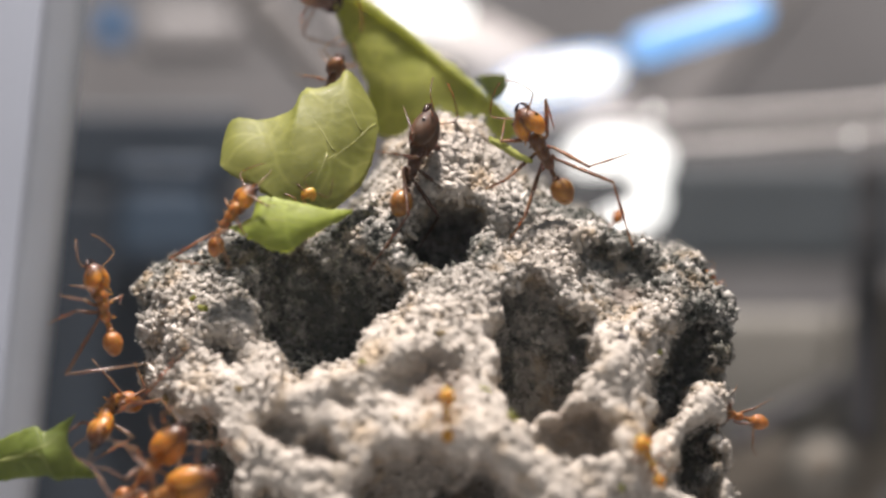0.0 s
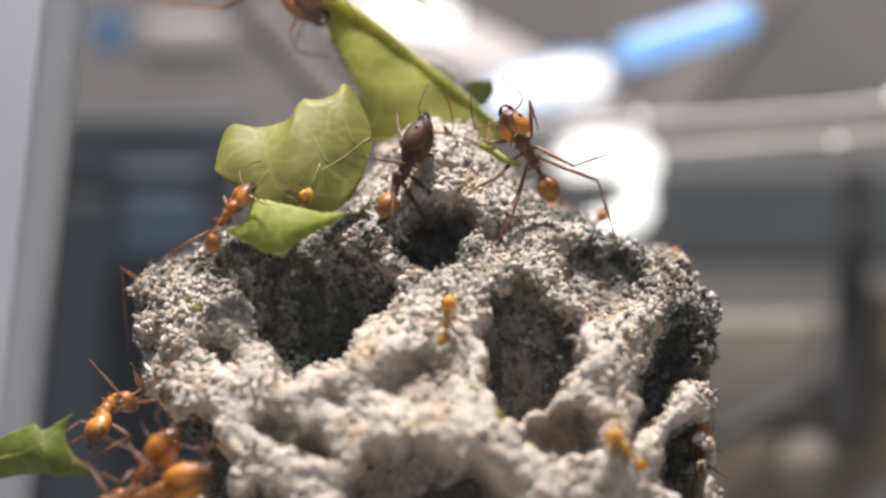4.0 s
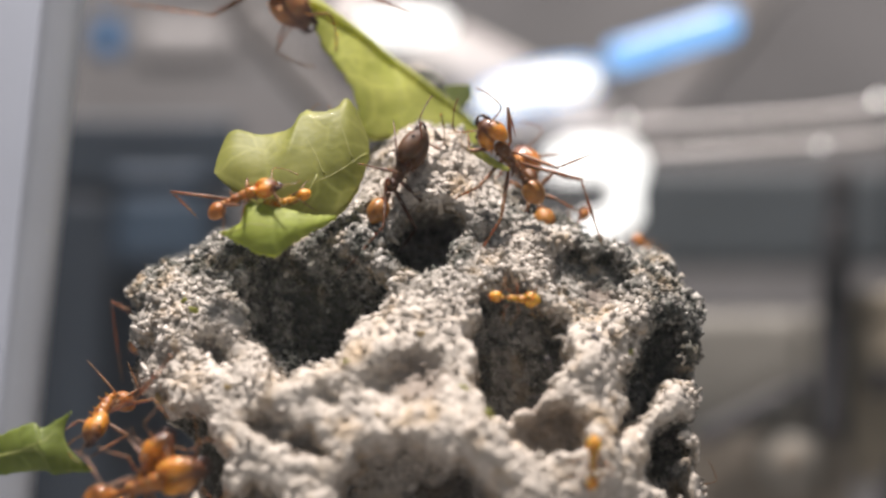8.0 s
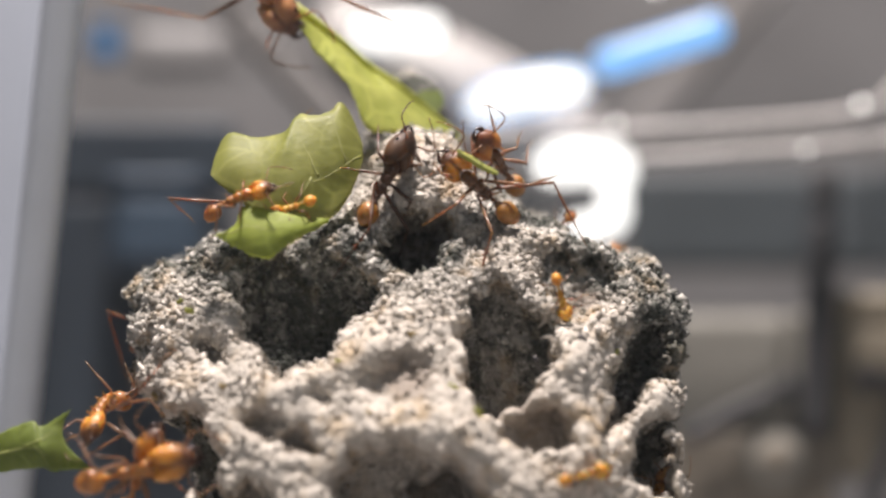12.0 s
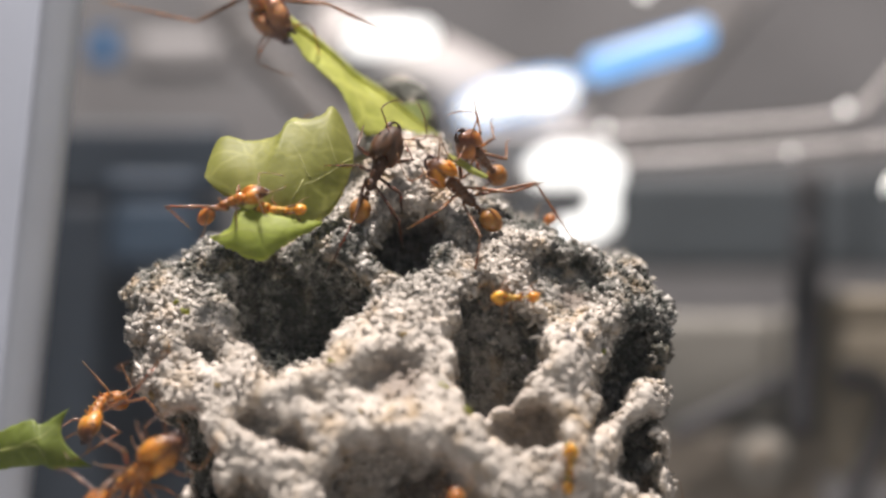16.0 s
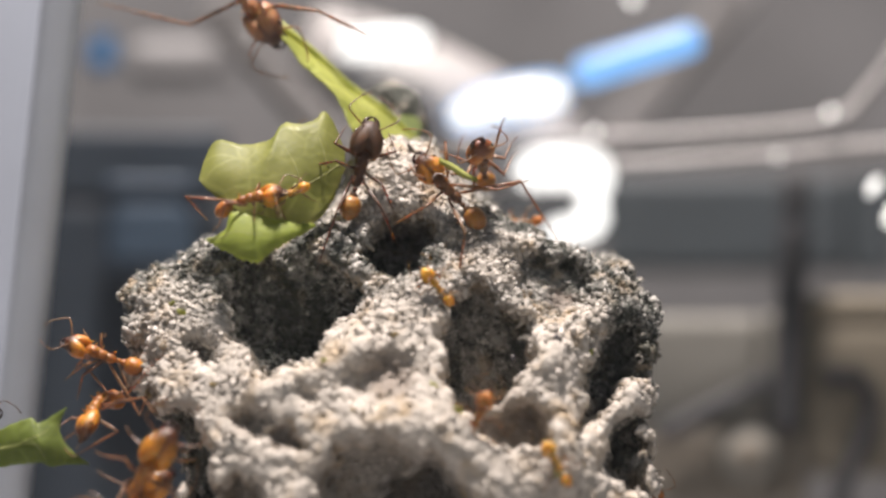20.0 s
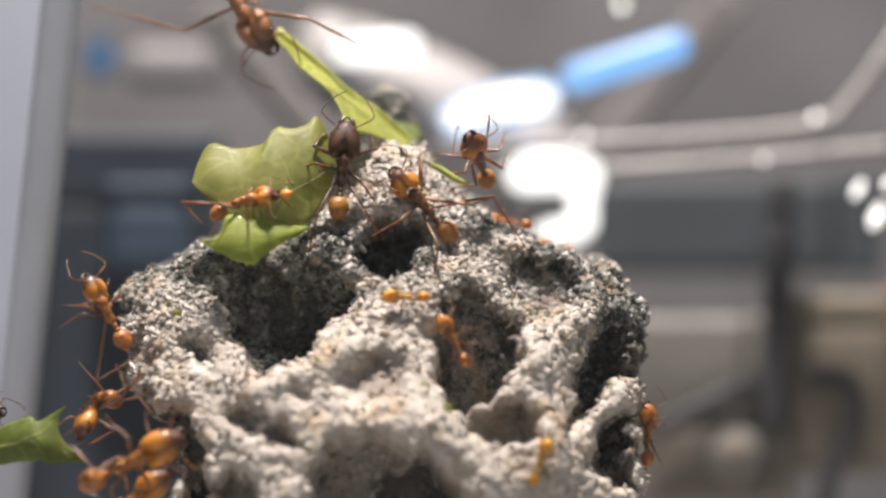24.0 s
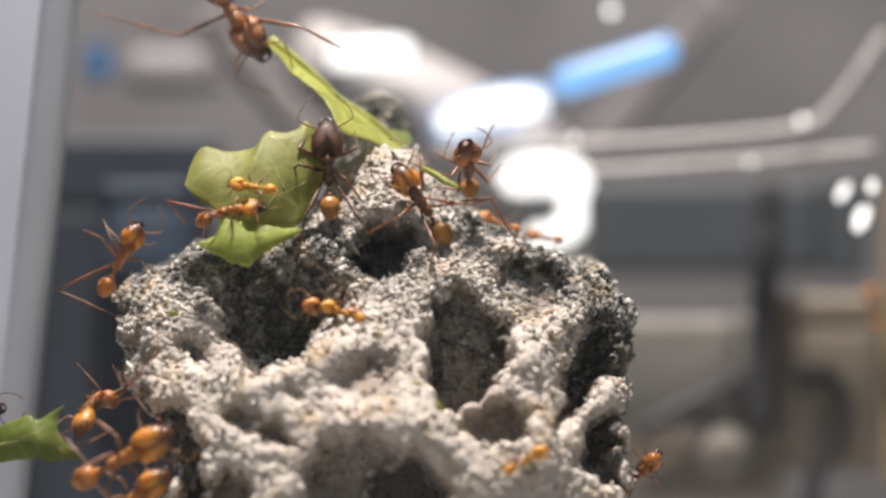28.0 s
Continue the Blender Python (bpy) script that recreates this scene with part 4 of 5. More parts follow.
lives(BIG, [(0, 5.77, 2.0, 5.43, 117, 6, -25), (1.5, 5.80, 2.0, 5.31, 118, 6, -25), (3.5, 5.71, 2.0, 5.67, 119, 6, -25), (5.5, 5.36, 2.0, 5.68, 122, 6, -25), (7.5, 5.28, 2.0, 5.73, 125, 6, -22), (9, 4.81, 2.0, 4.84, 127, 4, -10), (10, 4.52, 2.0, 4.45, 127, 2, -5), (12, 3.92, 2.0, 4.14, 138, 0, 0), (14.5, 3.28, 2.0, 3.52, 144, 0, 0), (16, 3.59, 2.0, 3.93, 136, 0, 0), (18, 3.44, 2.0, 4.14, 135, 0, 0), (20, 3.32, 2.0, 4.32, 133, 0, 0), (24, 2.22, 2.0, 3.59, 132, 0, 0), (26, 2.45, 2.0, 3.73, 129, 0, 0), (28, 2.67, 2.0, 3.87, 125, 0, 0)], plant=(118, {(1, -1): 126}, {(2, -1): 19, (2, 1): 22, (1, 1): -6, (0, 1): -12}))
PARTNER = ant("reddish ant gripping the far end of the leaf piece", 0.95, M_RUST, M_LEG, M_GASTER, M_HEAD_RED, head=1.05, seed=13)
lives(PARTNER, [(0, 6.72, 17, 0.69, 100, -40, 0), (5, 6.97, 16, 1.57, 100, -40, 0), (7, 6.9, 12, 3.0, 104, -40, 0), (8.3, 6.6, 5, 4.2, 110, -20, 10), (9, 6.4, 4.5, 4.75, 117, 5, 15), (10, 5.60, 3.5, 5.56, 123, 46, 20), (11, 5.39, 3.5, 5.58, 124, 44, 20), (12, 5.15, 3.5, 5.65, 126, 43, 20), (14.5, 4.25, 3.5, 6.38, 142, 38, 20), (16, 4.68, 3.5, 6.20, 134, 50, 20), (18, 4.77, 3.5, 6.53, 122, 59, 15), (20, 5.41, 3.5, 6.05, 103, 63, 15), (24, 5.83, 3.5, 6.54, 113, 56, 15), (28, 5.72, 3.5, 6.22, 96, 57, 15)],
      [(8.0, 11.5), (17.0, 28.0)], 10)
LEAFMAN = ant("orange ant cutting the edge of the leaf piece", 0.74, M_AMBER, M_LEG, M_AMBER, M_HEAD, seed=14, curl=0.5,
              feet={(2, 1): ((-5.24, -0.34, 2.11), (-3.90, -0.10, -0.98))})
lives(LEAFMAN, [(0, -12.02, -0.9, 1.75, 52, 0, -60), (3, -12.02, -0.9, 1.87, 52, 0, -60), (6, -11.24, -0.9, 2.78, 38, 0, -60), (7, -11.16, -0.9, 3.22, 28, 0, -60), (8, -10.65, -0.9, 3.34, 18, 0, -60), (11, -10.61, -0.9, 3.41, 19, 0, -60), (17, -10.73, -0.9, 3.35, 18, 0, -60), (20, -9.27, -0.9, 3.77, 12, 0, -60), (25, -9.4, -0.9, 3.79, 14, 0, -60), (28, -9.9, -0.9, 3.34, 8, 0, -60)],
      [(3.0, 8.0), (18, 21), (25, 28)], 10)
SMALL_LEAF = ant("small honey-coloured ant on the leaf piece", 0.5, M_HONEY, M_LEG, seed=15)
lives(SMALL_LEAF, [(0, -8.08, 0.3, 2.21, 60, 0, 20), (6, -7.71, 0.3, 2.47, 80, 0, 20), (7, -7.75, -0.6, 2.74, 150, 0, 20), (8, -8.18, -0.7, 3.04, 200, 0, 20), (10, -7.25, -0.7, 3.03, 202, 0, 20), (12, -7.43, -0.7, 2.85, 200, 0, 20), (15, -7.8, -0.7, 2.85, 170, 0, 20), (18, -7.28, -0.7, 3.33, 215, 0, 20), (21, -6.96, -0.7, 4.18, 195, 0, 20), (24, -7.8, -0.7, 4.03, 190, 0, 20), (26, -8.5, -0.7, 4.06, 188, 0, 20), (28, -8.45, -0.7, 4.96, 172, 0, 20)],
      [(6, 12), (14, 22), (24, 28)])
SIDE = ant("orange ant clinging to the stone's side with long thin legs", 0.85, M_AMBER, M_LEG, M_AMBER, M_HEAD, seed=16,
           feet={(2, 1): ((-3.64, 3.83, -1.12), (-4.41, -1.13, 2.28)), (0, 1): ((1.3, 1.15, 0.87), (2.02, 1.84, -0.62)),
                 (1, 1): ((0.71, 1.88, 0.57), (1.55, 2.72, -1.05)), (2, -1): ((0.23, 2.35, -0.13), (-0.07, 3.09, -2.28))})
lives(SIDE, [(0, -19.18, -1, -3.31, 105, 0, 50), (1, -17.98, 0, -1.87, 55, -40, 50), (2, -16.5, 3, -1.75, 40, -30, 50), (3.5, -15.2, 7, -2.6, 25, -10, 50), (6, -15.47, 9, -4.75, 20, 0, 50), (12, -15.18, 9, -4.9, 20, 0, 50), (16, -14.57, 10, -5.19, 60, 0, 45), (18.2, -14.28, 10, -5.44, 130, 0, 40), (19, -16.6, 6, -6.08, 165, 0, 40), (20, -18.55, 0, -6.11, 160, 0, 40),
             (21, -18.86, -1, -3.81, 133, 0, 40), (24, -18.11, -1, -3.27, 120, 0, 40), (25, -18.29, -1, -3.63, 130, 0, 40), (26.5, -17.76, -1, -1.52, 80, 0, 30), (28, -17.01, -1, 0.24, 62, 0, 30)], [(0, 3.5), (18, 28)], 14)
HOLDER = ant("orange ant holding the small leaf in its dark jaws", 0.9, M_AMBER, M_LEG, M_AMBER, M_HEAD, head=0.95, face=1.35, seed=17, curl=1.3,
             feet={(0, 1): ((2.02, 1.63, -1.48), (4.29, -1.13, -0.32)), (0, -1): ((1.45, -0.95, 0.96), (2.69, -1.41, 1.49)),
                   (1, 1): ((0.68, 3.32, -0.18), (0.36, 9.24, 1.24)), (1, -1): ((-1.01, 0.75, -0.20), (-2.57, -0.22, 2.42)),
                   (2, 1): ((-0.68, 2.98, -1.58), (2.14, 5.39, -1.95)), (2, -1): ((-2.35, 1.07, -1.21), (-3.70, 0.92, 0.19))})
lives(HOLDER, [(0, -18.80, -0.79, -9.07, 250, 45, 60), (8, -18.81, -0.79, -9.19, 250, 45, 60), (14, -18.85, -0.79, -9.26, 250, 45, 60), (20, -18.90, -0.79, -9.29, 250, 45, 60), (28, -18.94, -0.79, -9.39, 250, 45, 60)])
GUARD = ant("orange ant crawling along the stone's foot", 0.88, M_AMBER, M_LEG, M_AMBER, M_HEAD, head=1.12, face=1.22, seed=18)
lives(GUARD, [(0, -16.36, -4.5, -12.24, 50, 0, 20), (3, -16.45, -4.5, -12.39, 50, 0, 20), (6, -16.39, -4.5, -12.79, 52, 0, 20), (8, -16.37, -4.5, -13.04, 58, 0, 20), (10, -16.69, -4.5, -13.14, 66, 0, 20), (12, -16.32, -4.5, -13.10, 68, 0, 20), (15, -16.10, -4.5, -13.40, 66, 0, 20), (17.5, -16.22, -4.5, -14.58, 50, 0, 20), (20, -16.33, -4.5, -15.18, 40, 0, 20), (24, -16.31, -4.5, -15.21, 36, 0, 20), (26, -16.42, -4.5, -15.16, 30, 0, 20), (28, -16.14, -4.5, -15.26, 34, 0, 20)], [(8, 11), (15, 19), (24, 28)], 8)
FAT = ant("large orange ant with a glossy dark-faced head low beside the stone", 1.1, M_AMBER, M_LEG, M_AMBER, M_HEAD, head=1.05, face=1.28, seed=19)
lives(FAT, [(0, -15.96, -6, -13.77, 20, 0, 15), (3, -15.92, -6, -13.71, 20, 0, 15), (6, -15.92, -6, -13.69, 18, 0, 15), (8, -16.14, -6, -13.37, 16, 0, 15), (10, -16.46, -6, -12.98, 14, 0, 15), (12, -16.48, -6, -12.72, 14, 0, 15), (15, -16.59, -6, -13.01, 30, 0, 15), (17.5, -16.12, -6, -13.41, 48, 0, 15), (20, -15.75, -6, -13.57, 58, 0, 15), (24, -16.17, -6, -12.64, 26, 0, 15), (26, -16.35, -6, -12.42, 24, 0, 15), (28, -16.53, -6, -12.56, 28, 0, 15)], [(8, 12), (18, 25)], 8)
TOP = ant("large reddish ant lifting the leaf in its jaws", 1.15, M_BODY_PALE, M_LEG, M_BODY_PALE, M_HEAD_PALE, head=1.1, face=1.2, seed=20,
          feet={(1, -1): ((-0.58, -3.38, 0.80), (-5.14, -7.78, -0.50)), (0, 1): ((3.44, 3.45, 0.80), (6.82, 4.65, -0.50))})
lives(TOP, [(0, -9.09, 8, 17.06, -46, 0, 25), (5.5, -9.47, 8, 16.67, -46, 0, 25), (10, -9.79, 8, 16.80, -48, 0, 25), (14.5, -9.94, 8, 16.91, -50, 0, 25), (20, -10.10, 8, 17.10, -52, 0, 25), (28, -10.32, 8, 17.06, -54, 0, 25)])
PEEK = ant("small reddish ant climbing behind the leaf piece", 0.6, M_RUST, M_LEG, seed=21)
lives(PEEK, [(0, -6.56, 6, 9.52, 70, 20, 0), (1.5, -6.56, 6, 9.15, 70, 20, 0), (3, -6.73, 6, 8.11, 70, 20, 0), (6, -6.74, 6, 6.31, 70, 20, 0), (28, -5.94, 7, 6.26, 70, 20, 0)], [(0, 5)])
GRAZER = ant("small yellow-orange ant foraging over the stone's face", 0.48, M_HONEY, M_LEG, seed=22)
lives(GRAZER, on_stone([(0, 0.22, -4, -9.04, 92, 0, 0), (1, -0.08, -4, -8.84, 105, 0, 0), (2, 0.32, -4, -8.14, 85, 0, 0), (3, 0.46, -4, -5.61, 95, 0, 0), (4.5, 1.04, -4, -3.27, 75, 0, 0), (6, 2.34, -4, -1.57, 60, 0, 0), (7, 4.11, -4, -1.94, 10, 0, 0), (8, 5.43, -4, -2.65, -5, 0, 0), (9, 7.11, -4, -2.15, 5, 0, 0), (10, 8.64, -4, -2.25, -18, 0, 0), (11, 8.76, -4, -2.23, -60, 0, 0), (12, 8.87, -4, -2.58, -75, 0, 0), (14.5, 8.95, -4, -2.51, -100, 0, 0), (15, 8.80, -4, -2.57, -150, 0, 0), (16, 6.71, -4, -2.48, -178, 0, 0), (17, 4.74, -4, -2.55, -182, 0, 0), (18, 2.98, -4, -1.76, -220, 0, 0), (20, 2.53, -4, -1.72, -230, 0, 0), (21, 2.46, -4, -1.68, -230, 0, 0), (22.5, 1.84, -4, -1.79, -200, 0, 0), (24, 1.07, -4, -2.27, -180, 0, 0), (25, -0.89, -4, -2.56, -180, 0, 0), (26, -2.42, -4, -2.67, -175, 0, 0), (28, -2.48, -4, -3.20, -200, 0, 0)]), [(0, 12), (14, 28)], 18)
WANDERER = ant("small yellow ant at the stone's lower edge", 0.5, M_HONEY, M_LEG, seed=23)
lives(WANDERER, on_stone([(0, 11.42, -4, -11.66, 115, 0, 0), (1, 10.81, -4, -10.92, 138, 0, 0), (3, 10.91, -4, -10.86, 155, 0, 0), (6, 10.47, -4, -11.99, 62, 0, 0), (7, 9.62, -4, -11.90, 55, 0, 0), (8, 9.76, -4, -11.95, 88, 0, 0), (9, 10.18, -4, -12.09, 135, 0, 0), (10, 10.44, -4, -12.79, 100, 0, 0), (11, 9.72, -4, -12.87, 80, 0, 0), (12, 10.08, -4, -12.88, 15, 0, 0), (15, 9.96, -4, -12.73, 60, 0, 0), (18, 9.87, -4, -12.41, 120, 0, 0), (21, 9.82, -4, -12.49, 120, 0, 0), (24, 9.58, -4, -12.49, 70, 0, 0), (28, 9.40, -4, -12.57, 30, 0, 0)]), [(0, 12), (14, 18)])
EDGE = ant("orange ant hanging on the stone's shaded side", 0.64, M_AMBER, M_LEG, seed=24)
lives(EDGE, [(0, 16.38, 0, -9.41, 165, 0, 30), (1, 16.36, 0, -9.62, 160, 0, 30), (2, 16.21, 0, -9.84, 140, 0, 30), (3, 15.86, 0, -10.68, 92, 0, 30), (4.5, 15.41, 1, -12.35, 90, 0, 30), (6, 14.78, 1, -14, 90, 0, 30), (8, 15.92, 2, -15.4, 80, 0, 30), (10, 14.91, 0, -14.13, 60, 0, 30), (11, 14.55, 0, -13.97, 60, 0, 30), (14.5, 14.93, 3, -16.68, 60, 0, 30), (21.5, 16.43, 3, -16, 80, 0, 30), (23.5, 16.68, 0, -11.38, 85, 0, 30), (24, 16.64, 0, -11.14, 90, 0, 30), (25, 17.44, 0, -12.16, 105, 0, 30), (27, 17.42, 0, -13.44, 55, 0, 30), (28, 16.89, 0, -13.93, 45, 0, 30)], [(0, 5), (22, 28)])
RIM = ant("small orange ant crossing the stone's upper rim", 0.4, M_AMBER, M_LEG, seed=25)
lives(RIM, [(0, 15.8, 6, -2.34, 120, 0, 40), (3, 15.3, 7, -1.15, 120, 0, 40), (6, 14.18, 12, -0.24, 130, 0, 40), (8, 13.89, 12.5, 0.28, 140, 0, 40), (11, 13.65, 13, 0.16, 160, 0, 40), (14, 12.63, 14, 0.04, 160, 0, 40), (28, 10.99, 12, 1.71, 170, 0, 40)], [(0, 11)])
BACK = ant("small orange ant behind the stone's rim with its abdomen showing", 0.5, M_AMBER, M_LEG, seed=26)
lives(BACK, [(0, 9.53, 9, 0.95, 230, 0, 30), (6, 9.32, 9, 1.31, 232, 0, 30), (9, 9.08, 9, 1.42, 235, 0, 30), (12, 8.88, 9, 1.47, 225, 0, 30), (17, 7.96, 9, 2.02, 200, 0, 30), (28, 7.82, 9, 2.65, 160, 0, 30)])
LATE = ant("small orange ant climbing the stone's face from below", 0.6, M_AMBER, M_LEG, seed=27)
lives(LATE, on_stone([(0, 2.47, -4, -18.24, 90, 0, 0), (12, 3.32, -4, -17.40, 90, 0, 0), (16, 3.22, -4, -15.54, 95, 0, 0), (17, 3.02, -4, -14.45, 100, 0, 0), (18, 3.06, -4, -13.07, 80, 0, 0), (19, 4.08, -4, -11.16, 68, 0, 0), (20, 5.05, -4, -9.79, 68, 0, 0), (21, 4.88, -4, -8.31, 95, 0, 0), (22.5, 4.61, -4, -6.48, 100, 0, 0), (24, 4.15, -4, -5.02, 120, 0, 0), (25, 3.09, -4, -3.99, 140, 0, 0), (26, -0.06, -4, -3.03, 172, 0, 0), (27, -0.81, -4, -3.14, 175, 0, 0), (28, -3.32, -4, -3.06, 170, 0, 0)]), [(15, 28)], 18)
NEWCOMER = ant("dark brown ant arriving behind the small leaf", 0.8, M_BROWN, M_LEG_DARK, M_BROWN, M_HEAD_DARK, seed=31)
lives(NEWCOMER, [(0, -29.89, 0, -9.63, 5, 0, 20), (16, -29.24, 0, -9.94, 5, 0, 20), (21, -27.33, 0, -9.98, 5, 0, 20), (28, -27.24, 0, -9.99, 10, 0, 20)], [(14, 22)], 12)
FAR = ant("blurred orange ant on the container's far wall", 0.55, M_AMBER, M_LEG, seed=28)
lives(FAR, [(0, 33.55, 40, -2.99, 90, 0, 0), (20, 38.27, 40, -3.22, 90, 0, 0), (25, 36.63, 40, -3.14, 95, 0, 0), (28, 36.43, 40, -3.52, 100, 0, 0)], [(20, 28)])


# ---------------------------------------------------------------- container and what lies behind it
def slab(name, label, category, c, size, material, bevel=1.0, turn=0.0, kind="", piece="body"):
    """A block-like thing: a body and, but for the setting, a slightly wider lid or end piece."""
    root = thing(name, label, category, kind=kind, at=c)
    bm = bmesh.new()
    if kind:
        add_box(bm, (0, 0, 0), size, bevel, turn)
        part(piece, bm, material, root, smooth=False)
        return root
    tall = size[2] >= size[0]
    w, d, h = size
    cutoff = 0.16 * max(w, h)
    rot = Matrix.Rotation(radians(turn), 3, "Y")
    if tall:
        add_box(bm, rot @ Vector((0, 0, -cutoff / 2)), (w, d, h - cutoff), bevel, turn)
    else:
        add_box(bm, rot @ Vector((-cutoff / 2, 0, 0)), (w - cutoff, d, h), bevel, turn)
    part("body", bm, material, root, smooth=False)
    bm = bmesh.new()
    if tall:
        add_box(bm, rot @ Vector((0, 0, h / 2 - cutoff / 2)), (w * 1.03, d * 1.04, cutoff), bevel * 0.6, turn)
    else:
        add_box(bm, rot @ Vector((w / 2 - cutoff / 2, 0, 0)), (cutoff, d * 1.04, h * 1.03), bevel * 0.6, turn)
    part("end_piece", bm, material, root, smooth=False)
    return root


def build_container():
    floor = thing("container_floor", "grey plastic floor of the ant container", "floor", kind="structure")
    bm = bmesh.new()
    add_box(bm, (10, 0, FLOOR_Z - 1.0), (120, 120, 2.0), 0.4)
    part("floor_panel", bm, M_GREY, floor, smooth=False)


build_container()
M_CLEAR = mat("hazy_clear_plastic", (0.8, 0.82, 0.84), 0.35)
_t = node(M_CLEAR, "ShaderNodeBsdfTransparent")
_x = node(M_CLEAR, "ShaderNodeMixShader")
# faint white mix in the pane stands in for a veil of glare
_veil = ramp(M_CLEAR, noisy(M_CLEAR, 9.0, 5), [(0.35, (0.013, 0.013, 0.013)), (0.7, (0.03, 0.03, 0.03))])
link(M_CLEAR, _veil, _x.inputs[0])
link(M_CLEAR, _t.outputs[0], _x.inputs[1])
link(M_CLEAR, bsdf(M_CLEAR).outputs[0], _x.inputs[2])
link(M_CLEAR, _x.outputs[0], M_CLEAR.node_tree.nodes["Material Output"].inputs[0])
PANE = thing("container_front", "clear slightly hazy plastic front wall of the ant container", "container wall", kind="structure", at=(10, -58, 12))
bm = bmesh.new()
add_box(bm, (0, 0, 0), (118, 1.6, 75.9), 0.3)
part("pane", bm, M_CLEAR, PANE, smooth=False).visible_shadow = False


# glowing lamps behind the back wall
def lamp_thing(name, label, pts, radius, material):
    root = thing(name, label, "lamp", at=pts[0])
    o = Vector(pts[0])
    bm = bmesh.new()
    line = smooth_line(pts, 4)
    radius = radius if isinstance(radius, (list, tuple)) else [radius] * len(pts)
    n = len(line) - 1
    wide = [float(np.interp(k / n * (len(pts) - 1), range(len(pts)), radius)) * (0.5 if k in (0, n) else 0.85 if k in (1, n - 1) else 1) for k in range(n + 1)]
    add_tube(bm, [p - o for p in line], wide, 14)
    part("diffuser", bm, material, root)
    for end, way in ((line[0], line[0] - line[1]), (line[-1], line[-1] - line[-2])):
        bm = bmesh.new()
        way = way.normalized()
        add_tube(bm, [end - o - way * 0.1, end - o + way * 0.5], [min(radius) * 0.45, min(radius) * 0.4], 10)
        part("end_cap", bm, M_GREY, root, "grey end cap")
    return root


lamp_thing("blue_lamp_tube", "glowing blue tube lamp behind the container", [(12.6, 45, 13.45), (14.74, 45, 14.11), (19.69, 45, 15.67), (21.83, 45, 16.33)], 1.25, M_BLUE_GLOW)
lamp_thing("white_lamp_tube", "glowing white tube lamp behind the container", [(3.54, 46, 10.26), (5.69, 46, 11.09), (8.58, 46, 11.84), (11.97, 46, 12.17)], [0.6, 1.15, 1.3, 1.05], M_WHITE_GLOW)
lamp_thing("white_lamp_bar", "glowing white lamp bar above the stone", [(-4.7, 48, 15.66), (-1.37, 48, 15.99), (1.76, 48, 16.24)], 1.15, M_WHITE_GLOW)
lamp_thing("curved_lamp", "glowing white curved lamp behind the stone", [(8.35, 45, 6.15), (11.44, 45, 6.69), (14, 45, 6.36), (13.84, 45, 4.38), (13.75, 45, 2.44), (10.41, 45, 1.74)], [1.3, 1.7, 1.4, 1.05, 1.05, 1.05], M_WHITE_GLOW)
# this second blue tube is added only to fringe the white lamp blue
lamp_thing("blue_lamp_tube", "glowing blue tube added behind the white lamp for its blue fringe", [(3.3, 47.6, 10.1), (5.7, 47.6, 11.1), (8.6, 47.6, 11.95), (12.4, 47.6, 12.6)], [1.0, 1.5, 1.6, 1.35], M_BLUE_GLOW)


def rim_line(name, label, pts, radius):
    root = thing(name, label, "container rim", at=pts[0])
    o = Vector(pts[0])
    bm = bmesh.new()
    line = smooth_line(pts, 6)
    add_tube(bm, [p - o for p in line], [radius] * len(line), 10)
    part("tube", bm, M_WHITE, root)
    for k in range(3, len(line) - 1, 6):
        way = (line[k + 1] - line[k]).normalized()
        bm = bmesh.new()
        add_tube(bm, [line[k] - o - way * 0.5, line[k] - o + way * 0.5], [radius * 1.12] * 2, 10)
        part("sleeve", bm, M_WHITE, root)


rim_line("plastic_bar", "clear plastic bar of the container with a rounded corner", [(3.24, 42, 8.34), (15.15, 42, 8.71), (30.04, 42, 9.83), (33.76, 42, 11.88), (37.48, 42, 17.09)], 0.45)
rim_line("plastic_bar", "clear straight plastic bar of the container", [(15.34, 42, 6.66), (18.87, 42, 6.85), (28.85, 42, 7.6), (36.74, 42, 8.34)], 0.5)
slab("container_post", "milky plastic corner post of the container", "container post", (-24.39, 16, -0.03), (2.6, 3.0, 62), M_FRAME, 1.0, 6)
slab("pale_board", "pale bluish board beside the container", "board", (-31.52, 40, -0.07), (9, 2, 70), M_PALE, 0.5, 6)
slab("dark_cabinet", "dark slate cabinet seen through the container wall", "cabinet", (-21.74, 56, -7.09), (15.88, 5.15, 33.64), M_SLATE, 1.0)
slab("blue_bottle", "dark blue bottle seen through the container wall", "bottle", (-18.99, 50, 2.27), (7, 2.92, 7.47), M_TEAL, 1.5)
slab("blue_box", "small blue box behind the container", "box", (-23.65, 62, 15.83), (2.18, 1.25, 2.91), M_BLUE, 0.8)
slab("grey_block", "light grey block behind the container", "block", (-17.41, 62, 15.18), (8.37, 2.51, 3.54), M_GREY_LIGHT, 1.2)
slab("pale_strut", "pale slanting plastic strut behind the leaf", "strut", (-9.26, 47.6, 13.06), (2.79, 1.3, 15.84), M_STRUT, 0.8, -42)
# added bar whose paler colour stands in for a diagonal reflected streak
slab("streak_bar", "grey slanting bar added for a reflected streak behind the container", "strut", (20.03, 66, 13.38), (3.1, 1.29, 21.35), M_STRUT, 0.8, 40)
slab("teal_case", "dusty teal case behind the container", "case", (26.93, 64, 2.56), (22.86, 3.21, 7.62), M_TEAL_GREY, 1.0)
